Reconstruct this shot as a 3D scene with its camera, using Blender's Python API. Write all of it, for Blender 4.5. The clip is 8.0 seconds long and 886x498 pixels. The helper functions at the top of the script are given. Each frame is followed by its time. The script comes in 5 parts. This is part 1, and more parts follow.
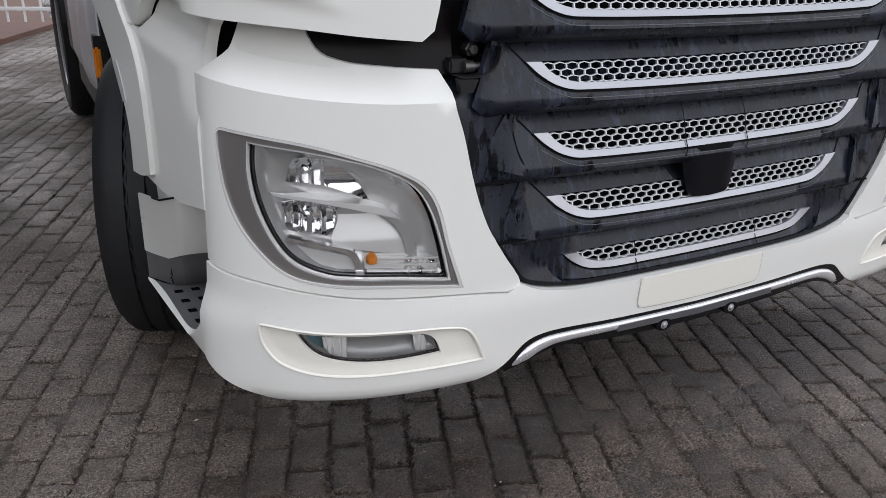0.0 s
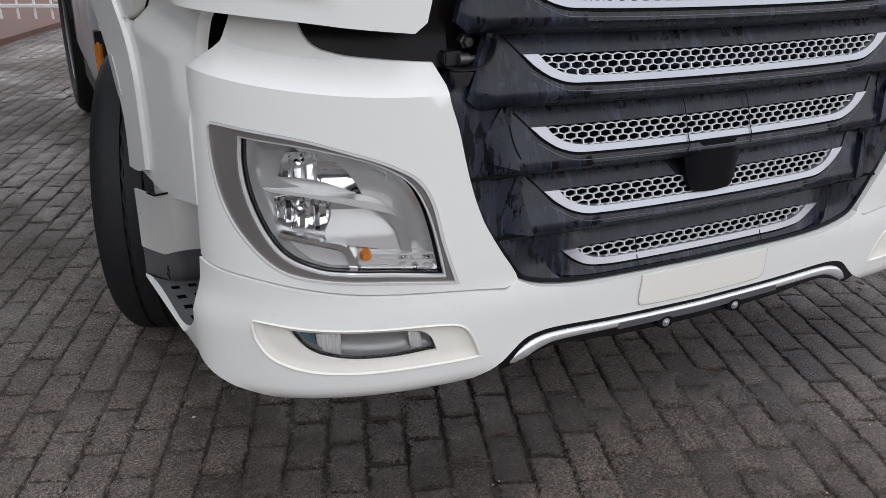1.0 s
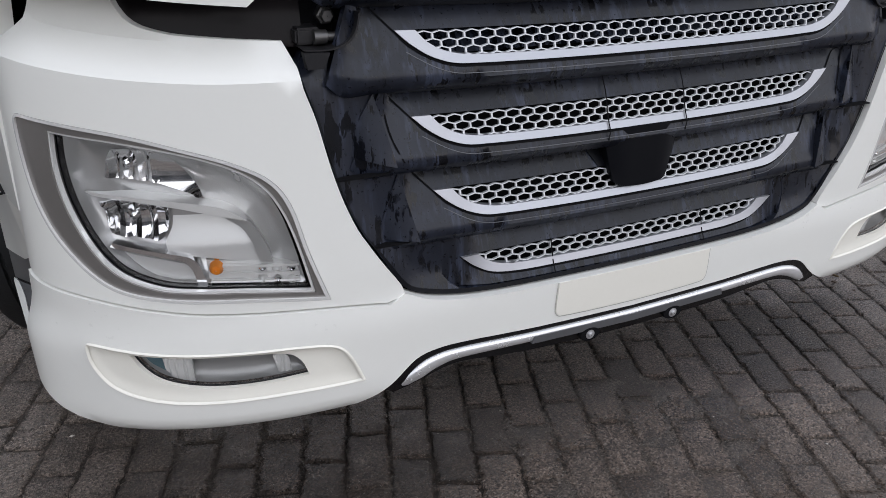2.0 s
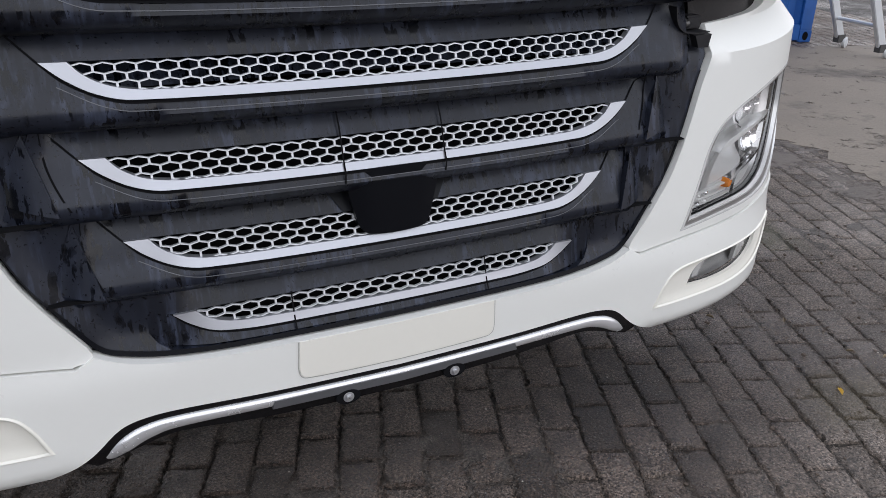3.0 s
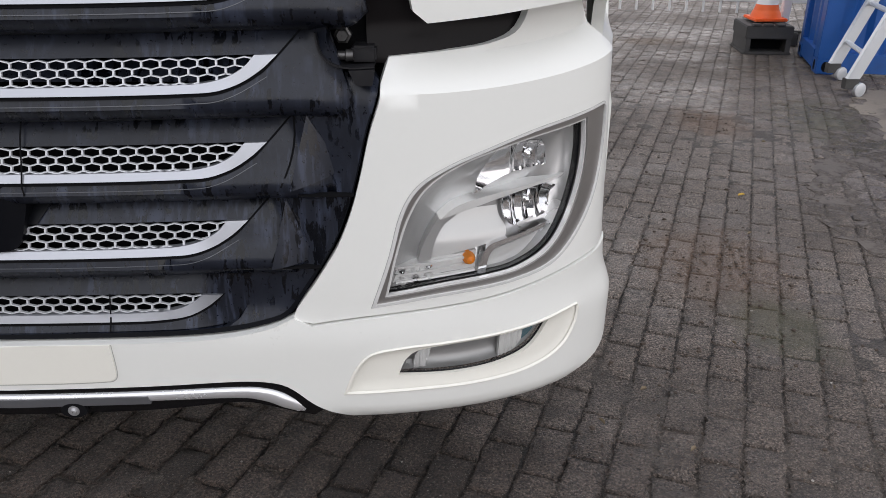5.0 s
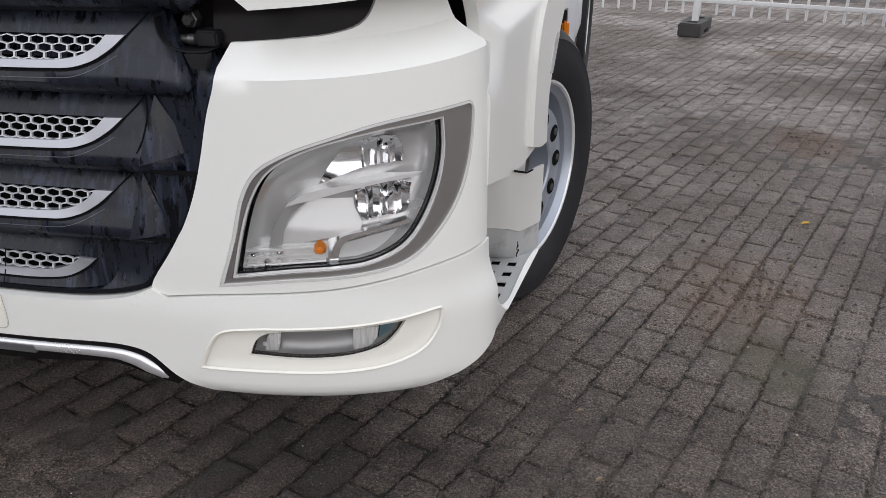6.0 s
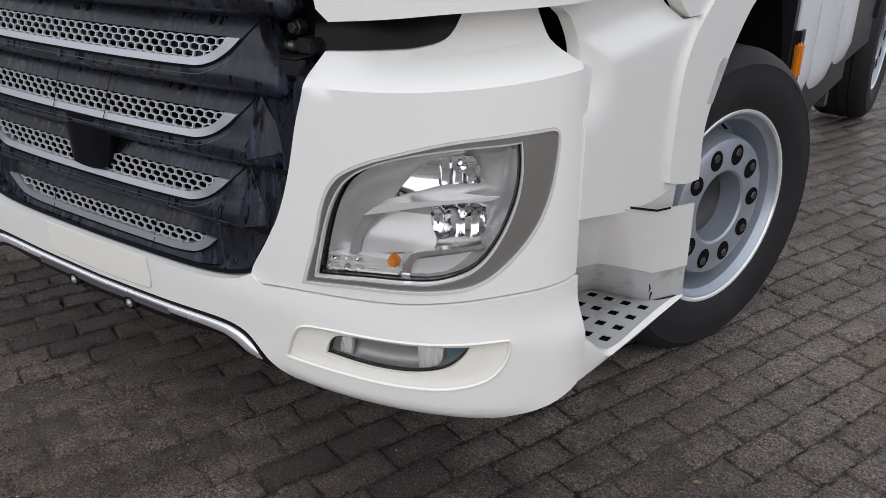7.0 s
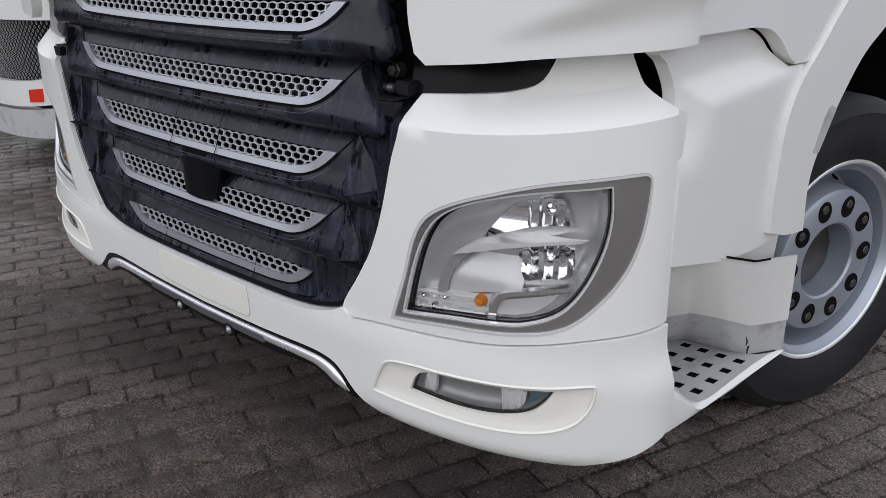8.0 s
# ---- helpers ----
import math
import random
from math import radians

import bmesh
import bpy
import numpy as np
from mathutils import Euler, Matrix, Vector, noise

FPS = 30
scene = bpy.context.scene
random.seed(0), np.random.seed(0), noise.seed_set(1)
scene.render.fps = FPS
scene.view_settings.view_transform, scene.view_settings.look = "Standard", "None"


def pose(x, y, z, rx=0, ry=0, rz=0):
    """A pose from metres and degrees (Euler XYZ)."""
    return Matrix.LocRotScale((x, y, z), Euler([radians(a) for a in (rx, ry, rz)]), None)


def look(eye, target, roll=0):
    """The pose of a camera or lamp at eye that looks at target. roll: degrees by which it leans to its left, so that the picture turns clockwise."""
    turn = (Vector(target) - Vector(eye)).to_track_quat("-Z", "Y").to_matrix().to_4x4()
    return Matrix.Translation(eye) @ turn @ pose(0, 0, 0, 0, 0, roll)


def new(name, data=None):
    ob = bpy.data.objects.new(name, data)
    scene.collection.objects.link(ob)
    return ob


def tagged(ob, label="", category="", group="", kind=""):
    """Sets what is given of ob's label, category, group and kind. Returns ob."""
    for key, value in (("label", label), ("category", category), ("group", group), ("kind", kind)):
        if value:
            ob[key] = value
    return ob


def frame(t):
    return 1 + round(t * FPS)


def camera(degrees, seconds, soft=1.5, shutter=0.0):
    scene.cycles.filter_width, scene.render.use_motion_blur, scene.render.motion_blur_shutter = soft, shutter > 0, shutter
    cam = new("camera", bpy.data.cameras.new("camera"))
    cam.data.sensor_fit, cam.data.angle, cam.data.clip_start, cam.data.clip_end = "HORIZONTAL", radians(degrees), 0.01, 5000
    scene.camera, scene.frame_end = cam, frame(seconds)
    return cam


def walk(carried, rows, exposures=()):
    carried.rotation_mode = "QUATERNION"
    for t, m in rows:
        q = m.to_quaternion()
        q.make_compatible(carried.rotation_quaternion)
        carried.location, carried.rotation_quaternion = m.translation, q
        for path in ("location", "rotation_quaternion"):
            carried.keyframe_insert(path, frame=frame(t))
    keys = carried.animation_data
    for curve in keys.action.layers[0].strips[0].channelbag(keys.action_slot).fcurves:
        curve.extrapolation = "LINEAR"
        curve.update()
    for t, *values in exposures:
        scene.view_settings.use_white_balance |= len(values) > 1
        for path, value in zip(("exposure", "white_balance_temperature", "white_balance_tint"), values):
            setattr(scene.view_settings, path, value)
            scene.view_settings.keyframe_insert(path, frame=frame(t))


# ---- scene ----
cam = camera(57.9, 8.0, 0.7)
PATH = [
    (0, (-1.537, -1.385, 1.331), (-0.654, 0.237, 0.563), 1.8),
    (0.5, (-1.535, -1.388, 1.331), (-0.677, 0.244, 0.558), 1.6),
    (1, (-1.494, -1.381, 1.32), (-0.639, 0.252, 0.544), 1.5),
    (1.2, (-1.453, -1.362, 1.32), (-0.6, 0.268, 0.536), 1.5),
    (2.3, (-0.973, -1.26, 1.292), (-0.16, 0.355, 0.436), 0.9),
    (2.5, (-0.857, -1.264, 1.296), (-0.038, 0.347, 0.441), 1.0),
    (3, (-0.561, -1.321, 1.308), (0.248, 0.311, 0.483), 1.3),
    (3.5, (-0.187, -1.309, 1.321), (0.553, 0.357, 0.498), 1.3),
    (4, (0.14, -1.324, 1.303), (0.824, 0.36, 0.471), 1.4),
    (4.2, (0.274, -1.351, 1.325), (0.879, 0.362, 0.49), 1.3),
    (5.3, (1.041, -1.367, 1.293), (0.925, 0.455, 0.478), 0.0),
    (5.5, (1.171, -1.34, 1.276), (1.005, 0.478, 0.459), 0.1),
    (6, (1.463, -1.295, 1.298), (1.077, 0.488, 0.48), 0.5),
    (6.5, (1.684, -1.145, 1.305), (0.965, 0.531, 0.484), 0.2),
    (7, (1.812, -1.06, 1.316), (0.779, 0.446, 0.499), -0.1),
    (7.5, (1.882, -1.041, 1.316), (0.654, 0.307, 0.494), -0.5),
    (8, (1.838, -1.054, 1.317), (0.585, 0.329, 0.598), -0.7),
]
walk(cam, [(t, look(eye, target, roll)) for t, eye, target, roll in PATH], [(0.0, 0.43, 6400, 10), (1.0, 0.43, 6370, 10), (2.5, 0.40, 6320, 10), (3.5, 0.44, 6300, 10), (4.2, 0.44, 6380, 10), (5.5, 0.41, 6540, 10), (7.0, 0.34, 6420, 10), (8.0, 0.26, 6300, 10)])

# ---- light: overcast sky with a wide, weak sun ----
world = bpy.data.worlds.new("overcast")
scene.world = world
world.use_nodes = True
wn, wl = world.node_tree.nodes, world.node_tree.links
sky = wn.new("ShaderNodeTexSky")
sky.sky_type = "NISHITA"
sky.sun_disc = False
sky.sun_elevation, sky.sun_rotation = radians(55), radians(180)
sky.air_density, sky.dust_density = 4.0, 0.6
grey = wn.new("ShaderNodeHueSaturation")
grey.inputs["Saturation"].default_value = 0.15
wl.new(sky.outputs[0], grey.inputs["Color"])
cool = wn.new("ShaderNodeMix")
cool.data_type, cool.blend_type = "RGBA", "MULTIPLY"
cool.inputs["Factor"].default_value, cool.inputs["B"].default_value = 1.0, (0.985, 0.985, 1.085, 1)
wl.new(grey.outputs[0], cool.inputs["A"])
wl.new(cool.outputs["Result"], wn["Background"].inputs["Color"])
wn["Background"].inputs["Strength"].default_value = 0.15
sun = new("sun", bpy.data.lights.new("sun", "SUN"))
sun.data.energy, sun.data.angle, sun.data.color = 0.32, radians(130), (1.0, 0.99, 0.98)
sun.matrix_world = look((1.2, -4.6, 9.8), (0, 0, 0))


# ---- materials ----
def mat(name, color, rough=0.5, metal=0.0, vary=0.12, scale=6.0, fine=90.0, bump=0.0, coat=0.0, spec=0.5, dirt=None, dirt_amount=0.4, dirt_edges=(0.5, 0.72)):
    """A surface with coarse and fine variation of its colour and roughness."""
    m = bpy.data.materials.new(name)
    m.use_nodes = True
    n, l = m.node_tree.nodes, m.node_tree.links
    b = n["Principled BSDF"]
    co = n.new("ShaderNodeTexCoord")
    big, small = n.new("ShaderNodeTexNoise"), n.new("ShaderNodeTexNoise")
    for tex, s, d in ((big, scale, 5), (small, fine, 4)):
        tex.inputs["Scale"].default_value, tex.inputs["Detail"].default_value = s, d
        l.new(co.outputs["Object"], tex.inputs["Vector"])
    add = n.new("ShaderNodeMath")
    add.operation = "MULTIPLY_ADD"
    add.inputs[1].default_value = 0.6
    l.new(big.outputs[0], add.inputs[0])
    half = n.new("ShaderNodeMath")
    half.operation = "MULTIPLY"
    half.inputs[1].default_value = 0.4
    l.new(small.outputs[0], half.inputs[0])
    l.new(half.outputs[0], add.inputs[2])
    ramp = n.new("ShaderNodeMix")
    ramp.data_type = "RGBA"
    low = [c * (1 - vary) for c in color]
    high = [min(1.0, c * (1 + vary)) for c in color]
    ramp.inputs["A"].default_value, ramp.inputs["B"].default_value = (*low, 1), (*high, 1)
    l.new(add.outputs[0], ramp.inputs["Factor"])
    out = ramp.outputs["Result"]
    if dirt:
        mask = n.new("ShaderNodeTexNoise")
        mask.inputs["Scale"].default_value, mask.inputs["Detail"].default_value = scale * 0.6, 8
        mask.inputs["Roughness"].default_value = 0.7
        l.new(co.outputs["Object"], mask.inputs["Vector"])
        step = n.new("ShaderNodeMapRange")
        step.inputs["From Min"].default_value, step.inputs["From Max"].default_value = dirt_edges
        step.inputs["To Max"].default_value = dirt_amount
        l.new(mask.outputs[0], step.inputs["Value"])
        over = n.new("ShaderNodeMix")
        over.data_type = "RGBA"
        over.inputs["B"].default_value = (*dirt, 1)
        l.new(out, over.inputs["A"])
        l.new(step.outputs[0], over.inputs["Factor"])
        out = over.outputs["Result"]
    l.new(out, b.inputs["Base Color"])
    rr = n.new("ShaderNodeMapRange")
    rr.inputs["To Min"].default_value, rr.inputs["To Max"].default_value = max(0.02, rough - 0.08), min(1, rough + 0.08)
    l.new(add.outputs[0], rr.inputs["Value"])
    l.new(rr.outputs[0], b.inputs["Roughness"])
    b.inputs["Metallic"].default_value = metal
    b.inputs["Coat Weight"].default_value = coat
    b.inputs["Coat Roughness"].default_value = 0.08
    b.inputs["Specular IOR Level"].default_value = spec
    if bump:
        bp = n.new("ShaderNodeBump")
        bp.inputs["Strength"].default_value, bp.inputs["Distance"].default_value = bump, 0.004
        l.new(small.outputs[0], bp.inputs["Height"])
        l.new(bp.outputs[0], b.inputs["Normal"])
    return m


def glass(name, tint=(1, 1, 1), rough=0.02, ior=1.45):
    """A thin clear pane: straight through, with Fresnel gloss."""
    m = bpy.data.materials.new(name)
    m.use_nodes = True
    n, l = m.node_tree.nodes, m.node_tree.links
    n.remove(n["Principled BSDF"])
    tr, gl, fr, mix = n.new("ShaderNodeBsdfTransparent"), n.new("ShaderNodeBsdfGlossy"), n.new("ShaderNodeFresnel"), n.new("ShaderNodeMixShader")
    tr.inputs["Color"].default_value = (*tint, 1)
    gl.inputs["Roughness"].default_value = rough
    fr.inputs["IOR"].default_value = ior
    l.new(fr.outputs[0], mix.inputs[0])
    l.new(tr.outputs[0], mix.inputs[1])
    l.new(gl.outputs[0], mix.inputs[2])
    l.new(mix.outputs[0], n["Material Output"].inputs["Surface"])
    return m


def streaked(name, clean, film, rough=0.36):
    """Black moulded plastic under a dull dried film, with dark wet drips and pale runs down it."""
    m = mat(name, clean, rough, vary=0.2, scale=9, bump=0.03, spec=0.33)
    n, l = m.node_tree.nodes, m.node_tree.links
    b = n["Principled BSDF"]
    co = n.new("ShaderNodeTexCoord")

    def tex(stretch, scale, detail, rough_=0.6):
        mp, t = n.new("ShaderNodeMapping"), n.new("ShaderNodeTexNoise")
        mp.inputs["Scale"].default_value = stretch
        l.new(co.outputs["Object"], mp.inputs["Vector"])
        l.new(mp.outputs[0], t.inputs["Vector"])
        t.inputs["Scale"].default_value, t.inputs["Detail"].default_value, t.inputs["Roughness"].default_value = scale, detail, rough_
        return t.outputs[0]

    def span(value, a, c, lo=0.0, hi=1.0):
        r = n.new("ShaderNodeMapRange")
        for key, v in (("From Min", a), ("From Max", c), ("To Min", lo), ("To Max", hi)):
            r.inputs[key].default_value = v
        l.new(value, r.inputs["Value"])
        return r.outputs[0]

    def times(a, c):
        x = n.new("ShaderNodeMath")
        x.operation = "MULTIPLY"
        l.new(a, x.inputs[0])
        l.new(c, x.inputs[1])
        return x.outputs[0]

    def mix(fac, a, c):
        x = n.new("ShaderNodeMix")
        x.data_type = "RGBA"
        l.new(fac, x.inputs["Factor"])
        for key, v in (("A", a), ("B", c)):
            if isinstance(v, tuple):
                x.inputs[key].default_value = (*v, 1)
            else:
                l.new(v, x.inputs[key])
        return x.outputs["Result"]

    dull = span(tex((1.0, 1.0, 0.6), 6, 5), 0.36, 0.60, 0.25, 1.0)
    c = mix(dull, clean, film)
    runs = times(span(tex((75, 30, 9), 1.0, 4), 0.49, 0.62), span(tex((1, 1, 1), 7, 4), 0.42, 0.56))
    c = mix(span(runs, 0, 1, 0, 0.8), c, tuple(v * 2.8 for v in film))
    drips = times(span(tex((52, 22, 12), 1.0, 4), 0.53, 0.56), span(tex((1, 1, 1), 9, 3), 0.45, 0.52))
    beads = span(tex((1, 1, 1), 150, 2, 0.5), 0.66, 0.69, 0, 0.8)
    wet = n.new("ShaderNodeMath")
    wet.operation = "MAXIMUM"
    l.new(drips, wet.inputs[0])
    l.new(beads, wet.inputs[1])
    c = mix(span(wet.outputs[0], 0, 1, 0, 0.9), c, tuple(v * 0.45 for v in clean))
    l.new(c, b.inputs["Base Color"])
    l.new(span(wet.outputs[0], 0, 1, rough, 0.16), b.inputs["Roughness"])
    return m


def paving(name, color, pieces=True, wet_and_shade=True):
    """Worn concrete blocks: each a little different, damp patches darker and glossier, shade at the truck's front put
    into the colour, brown soil and moss in some spots.
    """
    m = bpy.data.materials.new(name)
    m.use_nodes = True
    n, l = m.node_tree.nodes, m.node_tree.links
    b = n["Principled BSDF"]
    geo = n.new("ShaderNodeNewGeometry")

    def tex(scale, detail=6, rough=0.6):
        t = n.new("ShaderNodeTexNoise")
        t.inputs["Scale"].default_value, t.inputs["Detail"].default_value, t.inputs["Roughness"].default_value = scale, detail, rough
        l.new(geo.outputs["Position"], t.inputs["Vector"])
        return t.outputs[0]

    def span(value, a, c, lo=0.0, hi=1.0):
        r = n.new("ShaderNodeMapRange")
        for key, v in (("From Min", a), ("From Max", c), ("To Min", lo), ("To Max", hi)):
            r.inputs[key].default_value = v
        l.new(value, r.inputs["Value"])
        return r.outputs[0]

    def mix(fac, a, c):
        x = n.new("ShaderNodeMix")
        x.data_type = "RGBA"
        l.new(fac, x.inputs["Factor"])
        for key, v in (("A", a), ("B", c)):
            if isinstance(v, tuple):
                x.inputs[key].default_value = (*v, 1)
            else:
                l.new(v, x.inputs[key])
        return x.outputs["Result"]

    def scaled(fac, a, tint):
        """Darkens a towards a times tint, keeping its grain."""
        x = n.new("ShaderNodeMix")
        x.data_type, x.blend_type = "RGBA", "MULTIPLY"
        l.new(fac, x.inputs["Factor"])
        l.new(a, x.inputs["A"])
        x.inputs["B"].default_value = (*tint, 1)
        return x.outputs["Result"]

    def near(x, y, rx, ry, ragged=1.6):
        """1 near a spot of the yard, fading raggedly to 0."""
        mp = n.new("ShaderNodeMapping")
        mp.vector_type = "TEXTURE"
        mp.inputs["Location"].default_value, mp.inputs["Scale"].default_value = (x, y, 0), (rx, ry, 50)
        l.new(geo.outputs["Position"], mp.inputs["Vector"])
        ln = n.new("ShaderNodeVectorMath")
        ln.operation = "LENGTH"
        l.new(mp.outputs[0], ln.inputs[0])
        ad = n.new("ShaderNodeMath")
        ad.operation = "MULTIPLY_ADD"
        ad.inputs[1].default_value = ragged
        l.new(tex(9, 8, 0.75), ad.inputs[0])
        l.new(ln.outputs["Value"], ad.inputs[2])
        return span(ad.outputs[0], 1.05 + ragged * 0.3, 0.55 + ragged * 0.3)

    rnd = n.new("ShaderNodeObjectInfo").outputs["Random"] if pieces else geo.outputs["Random Per Island"]
    c = mix(span(tex(40, 8, 0.8), 0.32, 0.68), tuple(v * 0.35 for v in color), tuple(v * 1.6 for v in color))
    c = mix(span(tex(150, 3, 0.7), 0.52, 0.58, 0, 0.95), c, tuple(v * 2.6 for v in color))
    c = mix(span(tex(125, 3, 0.7), 0.47, 0.41, 0, 0.95), c, tuple(v * 0.18 for v in color))
    tone = n.new("ShaderNodeHueSaturation")
    l.new(c, tone.inputs["Color"])
    l.new(span(rnd, 0, 1, 0.84, 1.16), tone.inputs["Value"])
    c = tone.outputs[0]
    damp = span(tex(1.1, 5), 0.42, 0.58)
    c = mix(span(tex(0.9, 6), 0.45, 0.65, 0, 0.45), c, (0.115, 0.086, 0.066))
    c = mix(span(tex(14, 8, 0.75), 0.48, 0.66, 0, 0.6), c, (0.030, 0.027, 0.025))
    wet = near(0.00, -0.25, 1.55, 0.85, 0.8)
    # colour darkened for wet ground and for shade under and before the truck's front
    if wet_and_shade:
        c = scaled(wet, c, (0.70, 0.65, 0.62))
        # painted shade under the overhang and at its corners, mixed with wet
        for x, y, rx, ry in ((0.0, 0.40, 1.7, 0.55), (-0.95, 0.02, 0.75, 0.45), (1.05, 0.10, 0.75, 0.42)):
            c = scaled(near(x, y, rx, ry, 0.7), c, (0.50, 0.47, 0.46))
        # a darker spot beside the right front wheel
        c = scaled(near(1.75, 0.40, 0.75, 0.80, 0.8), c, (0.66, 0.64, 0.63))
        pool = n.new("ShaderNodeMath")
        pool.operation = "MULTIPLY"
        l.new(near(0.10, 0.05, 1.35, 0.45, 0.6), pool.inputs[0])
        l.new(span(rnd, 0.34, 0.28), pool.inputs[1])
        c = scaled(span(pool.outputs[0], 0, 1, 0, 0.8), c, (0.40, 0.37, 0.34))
    # brown and mossy tints by place; the last spot is only paler
    for x, y, rx, ry, tint in ((1.93, 1.40, 0.34, 0.48, (0.180, 0.108, 0.066)), (2.57, 3.45, 0.26, 0.42, (0.185, 0.108, 0.062)), (2.95, 6.35, 0.5, 0.25, (0.2, 0.14, 0.09)), (3.4, 3.3, 0.45, 0.9, (0.090, 0.086, 0.040)), (2.0, 0.92, 0.2, 0.28, (0.090, 0.086, 0.040)), (1.35, -0.15, 0.25, 0.2, (0.10, 0.08, 0.045)), (0.4, -0.55, 0.4, 0.25, (0.10, 0.075, 0.055)), (-0.9, -0.35, 0.7, 0.3, (0.10, 0.075, 0.06)), (3.6, 5.1, 0.9, 0.5, (0.13, 0.10, 0.075)), (-2.5, 2.2, 1.1, 2.2, (0.21, 0.185, 0.165))):
        c = mix(span(near(x, y, rx * 1.25, ry * 1.25, 1.2), 0, 1, 0, 0.62), c, tint)
    speck = span(tex(170, 3, 0.7), 0.635, 0.66)
    c = mix(speck, c, (0.3, 0.28, 0.25))
    l.new(c, b.inputs["Base Color"])
    top = n.new("ShaderNodeMath")
    top.operation = "MAXIMUM"
    l.new(damp, top.inputs[0])
    l.new(wet, top.inputs[1])
    l.new(span(top.outputs[0], 0, 1, 0.62, 0.27), b.inputs["Roughness"])
    b.inputs["Specular IOR Level"].default_value = 0.5
    bp = n.new("ShaderNodeBump")
    bp.inputs["Strength"].default_value, bp.inputs["Distance"].default_value = 1.0, 0.020
    l.new(tex(135, 3, 0.75), bp.inputs["Height"])
    l.new(bp.outputs[0], b.inputs["Normal"])
    return m


WHITE = mat("white_paint", (0.80, 0.80, 0.76), 0.30, vary=0.02, scale=3, coat=0.35, dirt=(0.70, 0.69, 0.65), dirt_amount=0.10)
CREAM = mat("unpainted_white_plastic", (0.82, 0.80, 0.725), 0.45, vary=0.03, scale=4, coat=0.1)
BLACK = streaked("black_plastic", (0.0022, 0.0029, 0.0056), (0.0148, 0.0178, 0.0280), 0.34)
COVER = mat("sensor_cover_black", (0.0030, 0.0035, 0.0055), 0.40, vary=0.15, spec=0.16)
SATIN = mat("satin_black_trim", (0.010, 0.010, 0.012), 0.42, spec=0.35, vary=0.3, scale=12, bump=0.04, dirt=(0.035, 0.033, 0.032), dirt_amount=0.5)
GLOSS = mat("gloss_black", (0.004, 0.004, 0.005), 0.18, vary=0.2)
SMOKED = mat("smoked_trim", (0.0070, 0.0055, 0.0060), 0.24, vary=0.2, spec=0.11)
# near-black; flat patches of it stand in for shade in holes and gaps
DARK = mat("dark_recess", (0.006, 0.006, 0.007), 0.9, vary=0.3, spec=0.1)
SILVER = mat("silver_paint", (0.42, 0.43, 0.46), 0.36, metal=0.7, vary=0.04)
BARPAINT = mat("silver_bar_paint", (0.78, 0.78, 0.79), 0.26, metal=0.65, vary=0.012)
MESH = mat("mesh_silver", (0.58, 0.59, 0.61), 0.40, metal=0.4, vary=0.08)
BEZEL = mat("grey_bezel", (0.27, 0.258, 0.247), 0.36, metal=0.65, vary=0.06, fine=300)
TRIM = mat("bright_trim", (0.86, 0.86, 0.845), 0.20, metal=0.4, vary=0.05)
CHROME = mat("chrome", (0.88, 0.88, 0.89), 0.06, metal=1.0, vary=0.02)
REFLECT = mat("lamp_housing_silver", (0.68, 0.68, 0.675), 0.26, metal=0.66, vary=0.015, scale=3, fine=12)
PALE = mat("pale_lamp_plastic", (0.70, 0.70, 0.69), 0.26, metal=0.25, vary=0.01, scale=3, fine=12)
RUBBER = mat("tyre_rubber", (0.015, 0.0155, 0.017), 0.64, vary=0.3, scale=8, bump=0.2, spec=0.3, dirt=(0.032, 0.030, 0.028), dirt_amount=0.5)
RIM = mat("wheel_grey_paint", (0.40, 0.435, 0.49), 0.36, metal=0.5, vary=0.08, dirt=(0.27, 0.26, 0.25), dirt_amount=0.4)
STEEL = mat("dull_steel", (0.11, 0.108, 0.107), 0.4, metal=0.8, vary=0.25, scale=30)
BOLT = mat("zinc_bolt", (0.55, 0.55, 0.56), 0.3, metal=0.7, vary=0.2, scale=40)
GREYP = mat("grey_plastic", (0.50, 0.505, 0.50), 0.42, vary=0.10, scale=14, bump=0.1, dirt=(0.24, 0.215, 0.19), dirt_amount=0.55, dirt_edges=(0.54, 0.66))
DARKERP = mat("darker_grey_plastic", (0.13, 0.13, 0.132), 0.5, vary=0.25, scale=14, bump=0.1, dirt=(0.06, 0.055, 0.05), dirt_amount=0.6)
INSERT = mat("grey_insert", (0.085, 0.085, 0.09), 0.45, vary=0.12)
HIGHLIGHT = mat("highlight_grey", (0.09, 0.094, 0.105), 0.35, vary=0.2)
SEAMGREY = mat("seam_grey", (0.40, 0.39, 0.36), 0.7, vary=0.1)
LAMPSHELL = mat("lamp_mirror", (0.42, 0.42, 0.415), 0.40, metal=0.5, vary=0.01, scale=3, fine=12)
PANE = glass("clear_lens")
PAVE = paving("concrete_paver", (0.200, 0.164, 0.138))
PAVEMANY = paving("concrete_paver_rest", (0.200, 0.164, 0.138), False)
SAND = paving("joint_sand", (0.024, 0.020, 0.017), False, False)
FILL = paving("joint_dirt", (0.088, 0.072, 0.060), False, False)
SCREED = mat("dusty_concrete", (0.198, 0.168, 0.137), 0.7, vary=0.40, scale=1.5, bump=0.9, fine=60, dirt=(0.075, 0.062, 0.052), dirt_amount=0.9, dirt_edges=(0.53, 0.62))
MUD = mat("damp_mud", (0.118, 0.098, 0.083), 0.6, vary=0.35, scale=5, bump=0.8, fine=70, dirt=(0.06, 0.05, 0.042), dirt_amount=0.7)
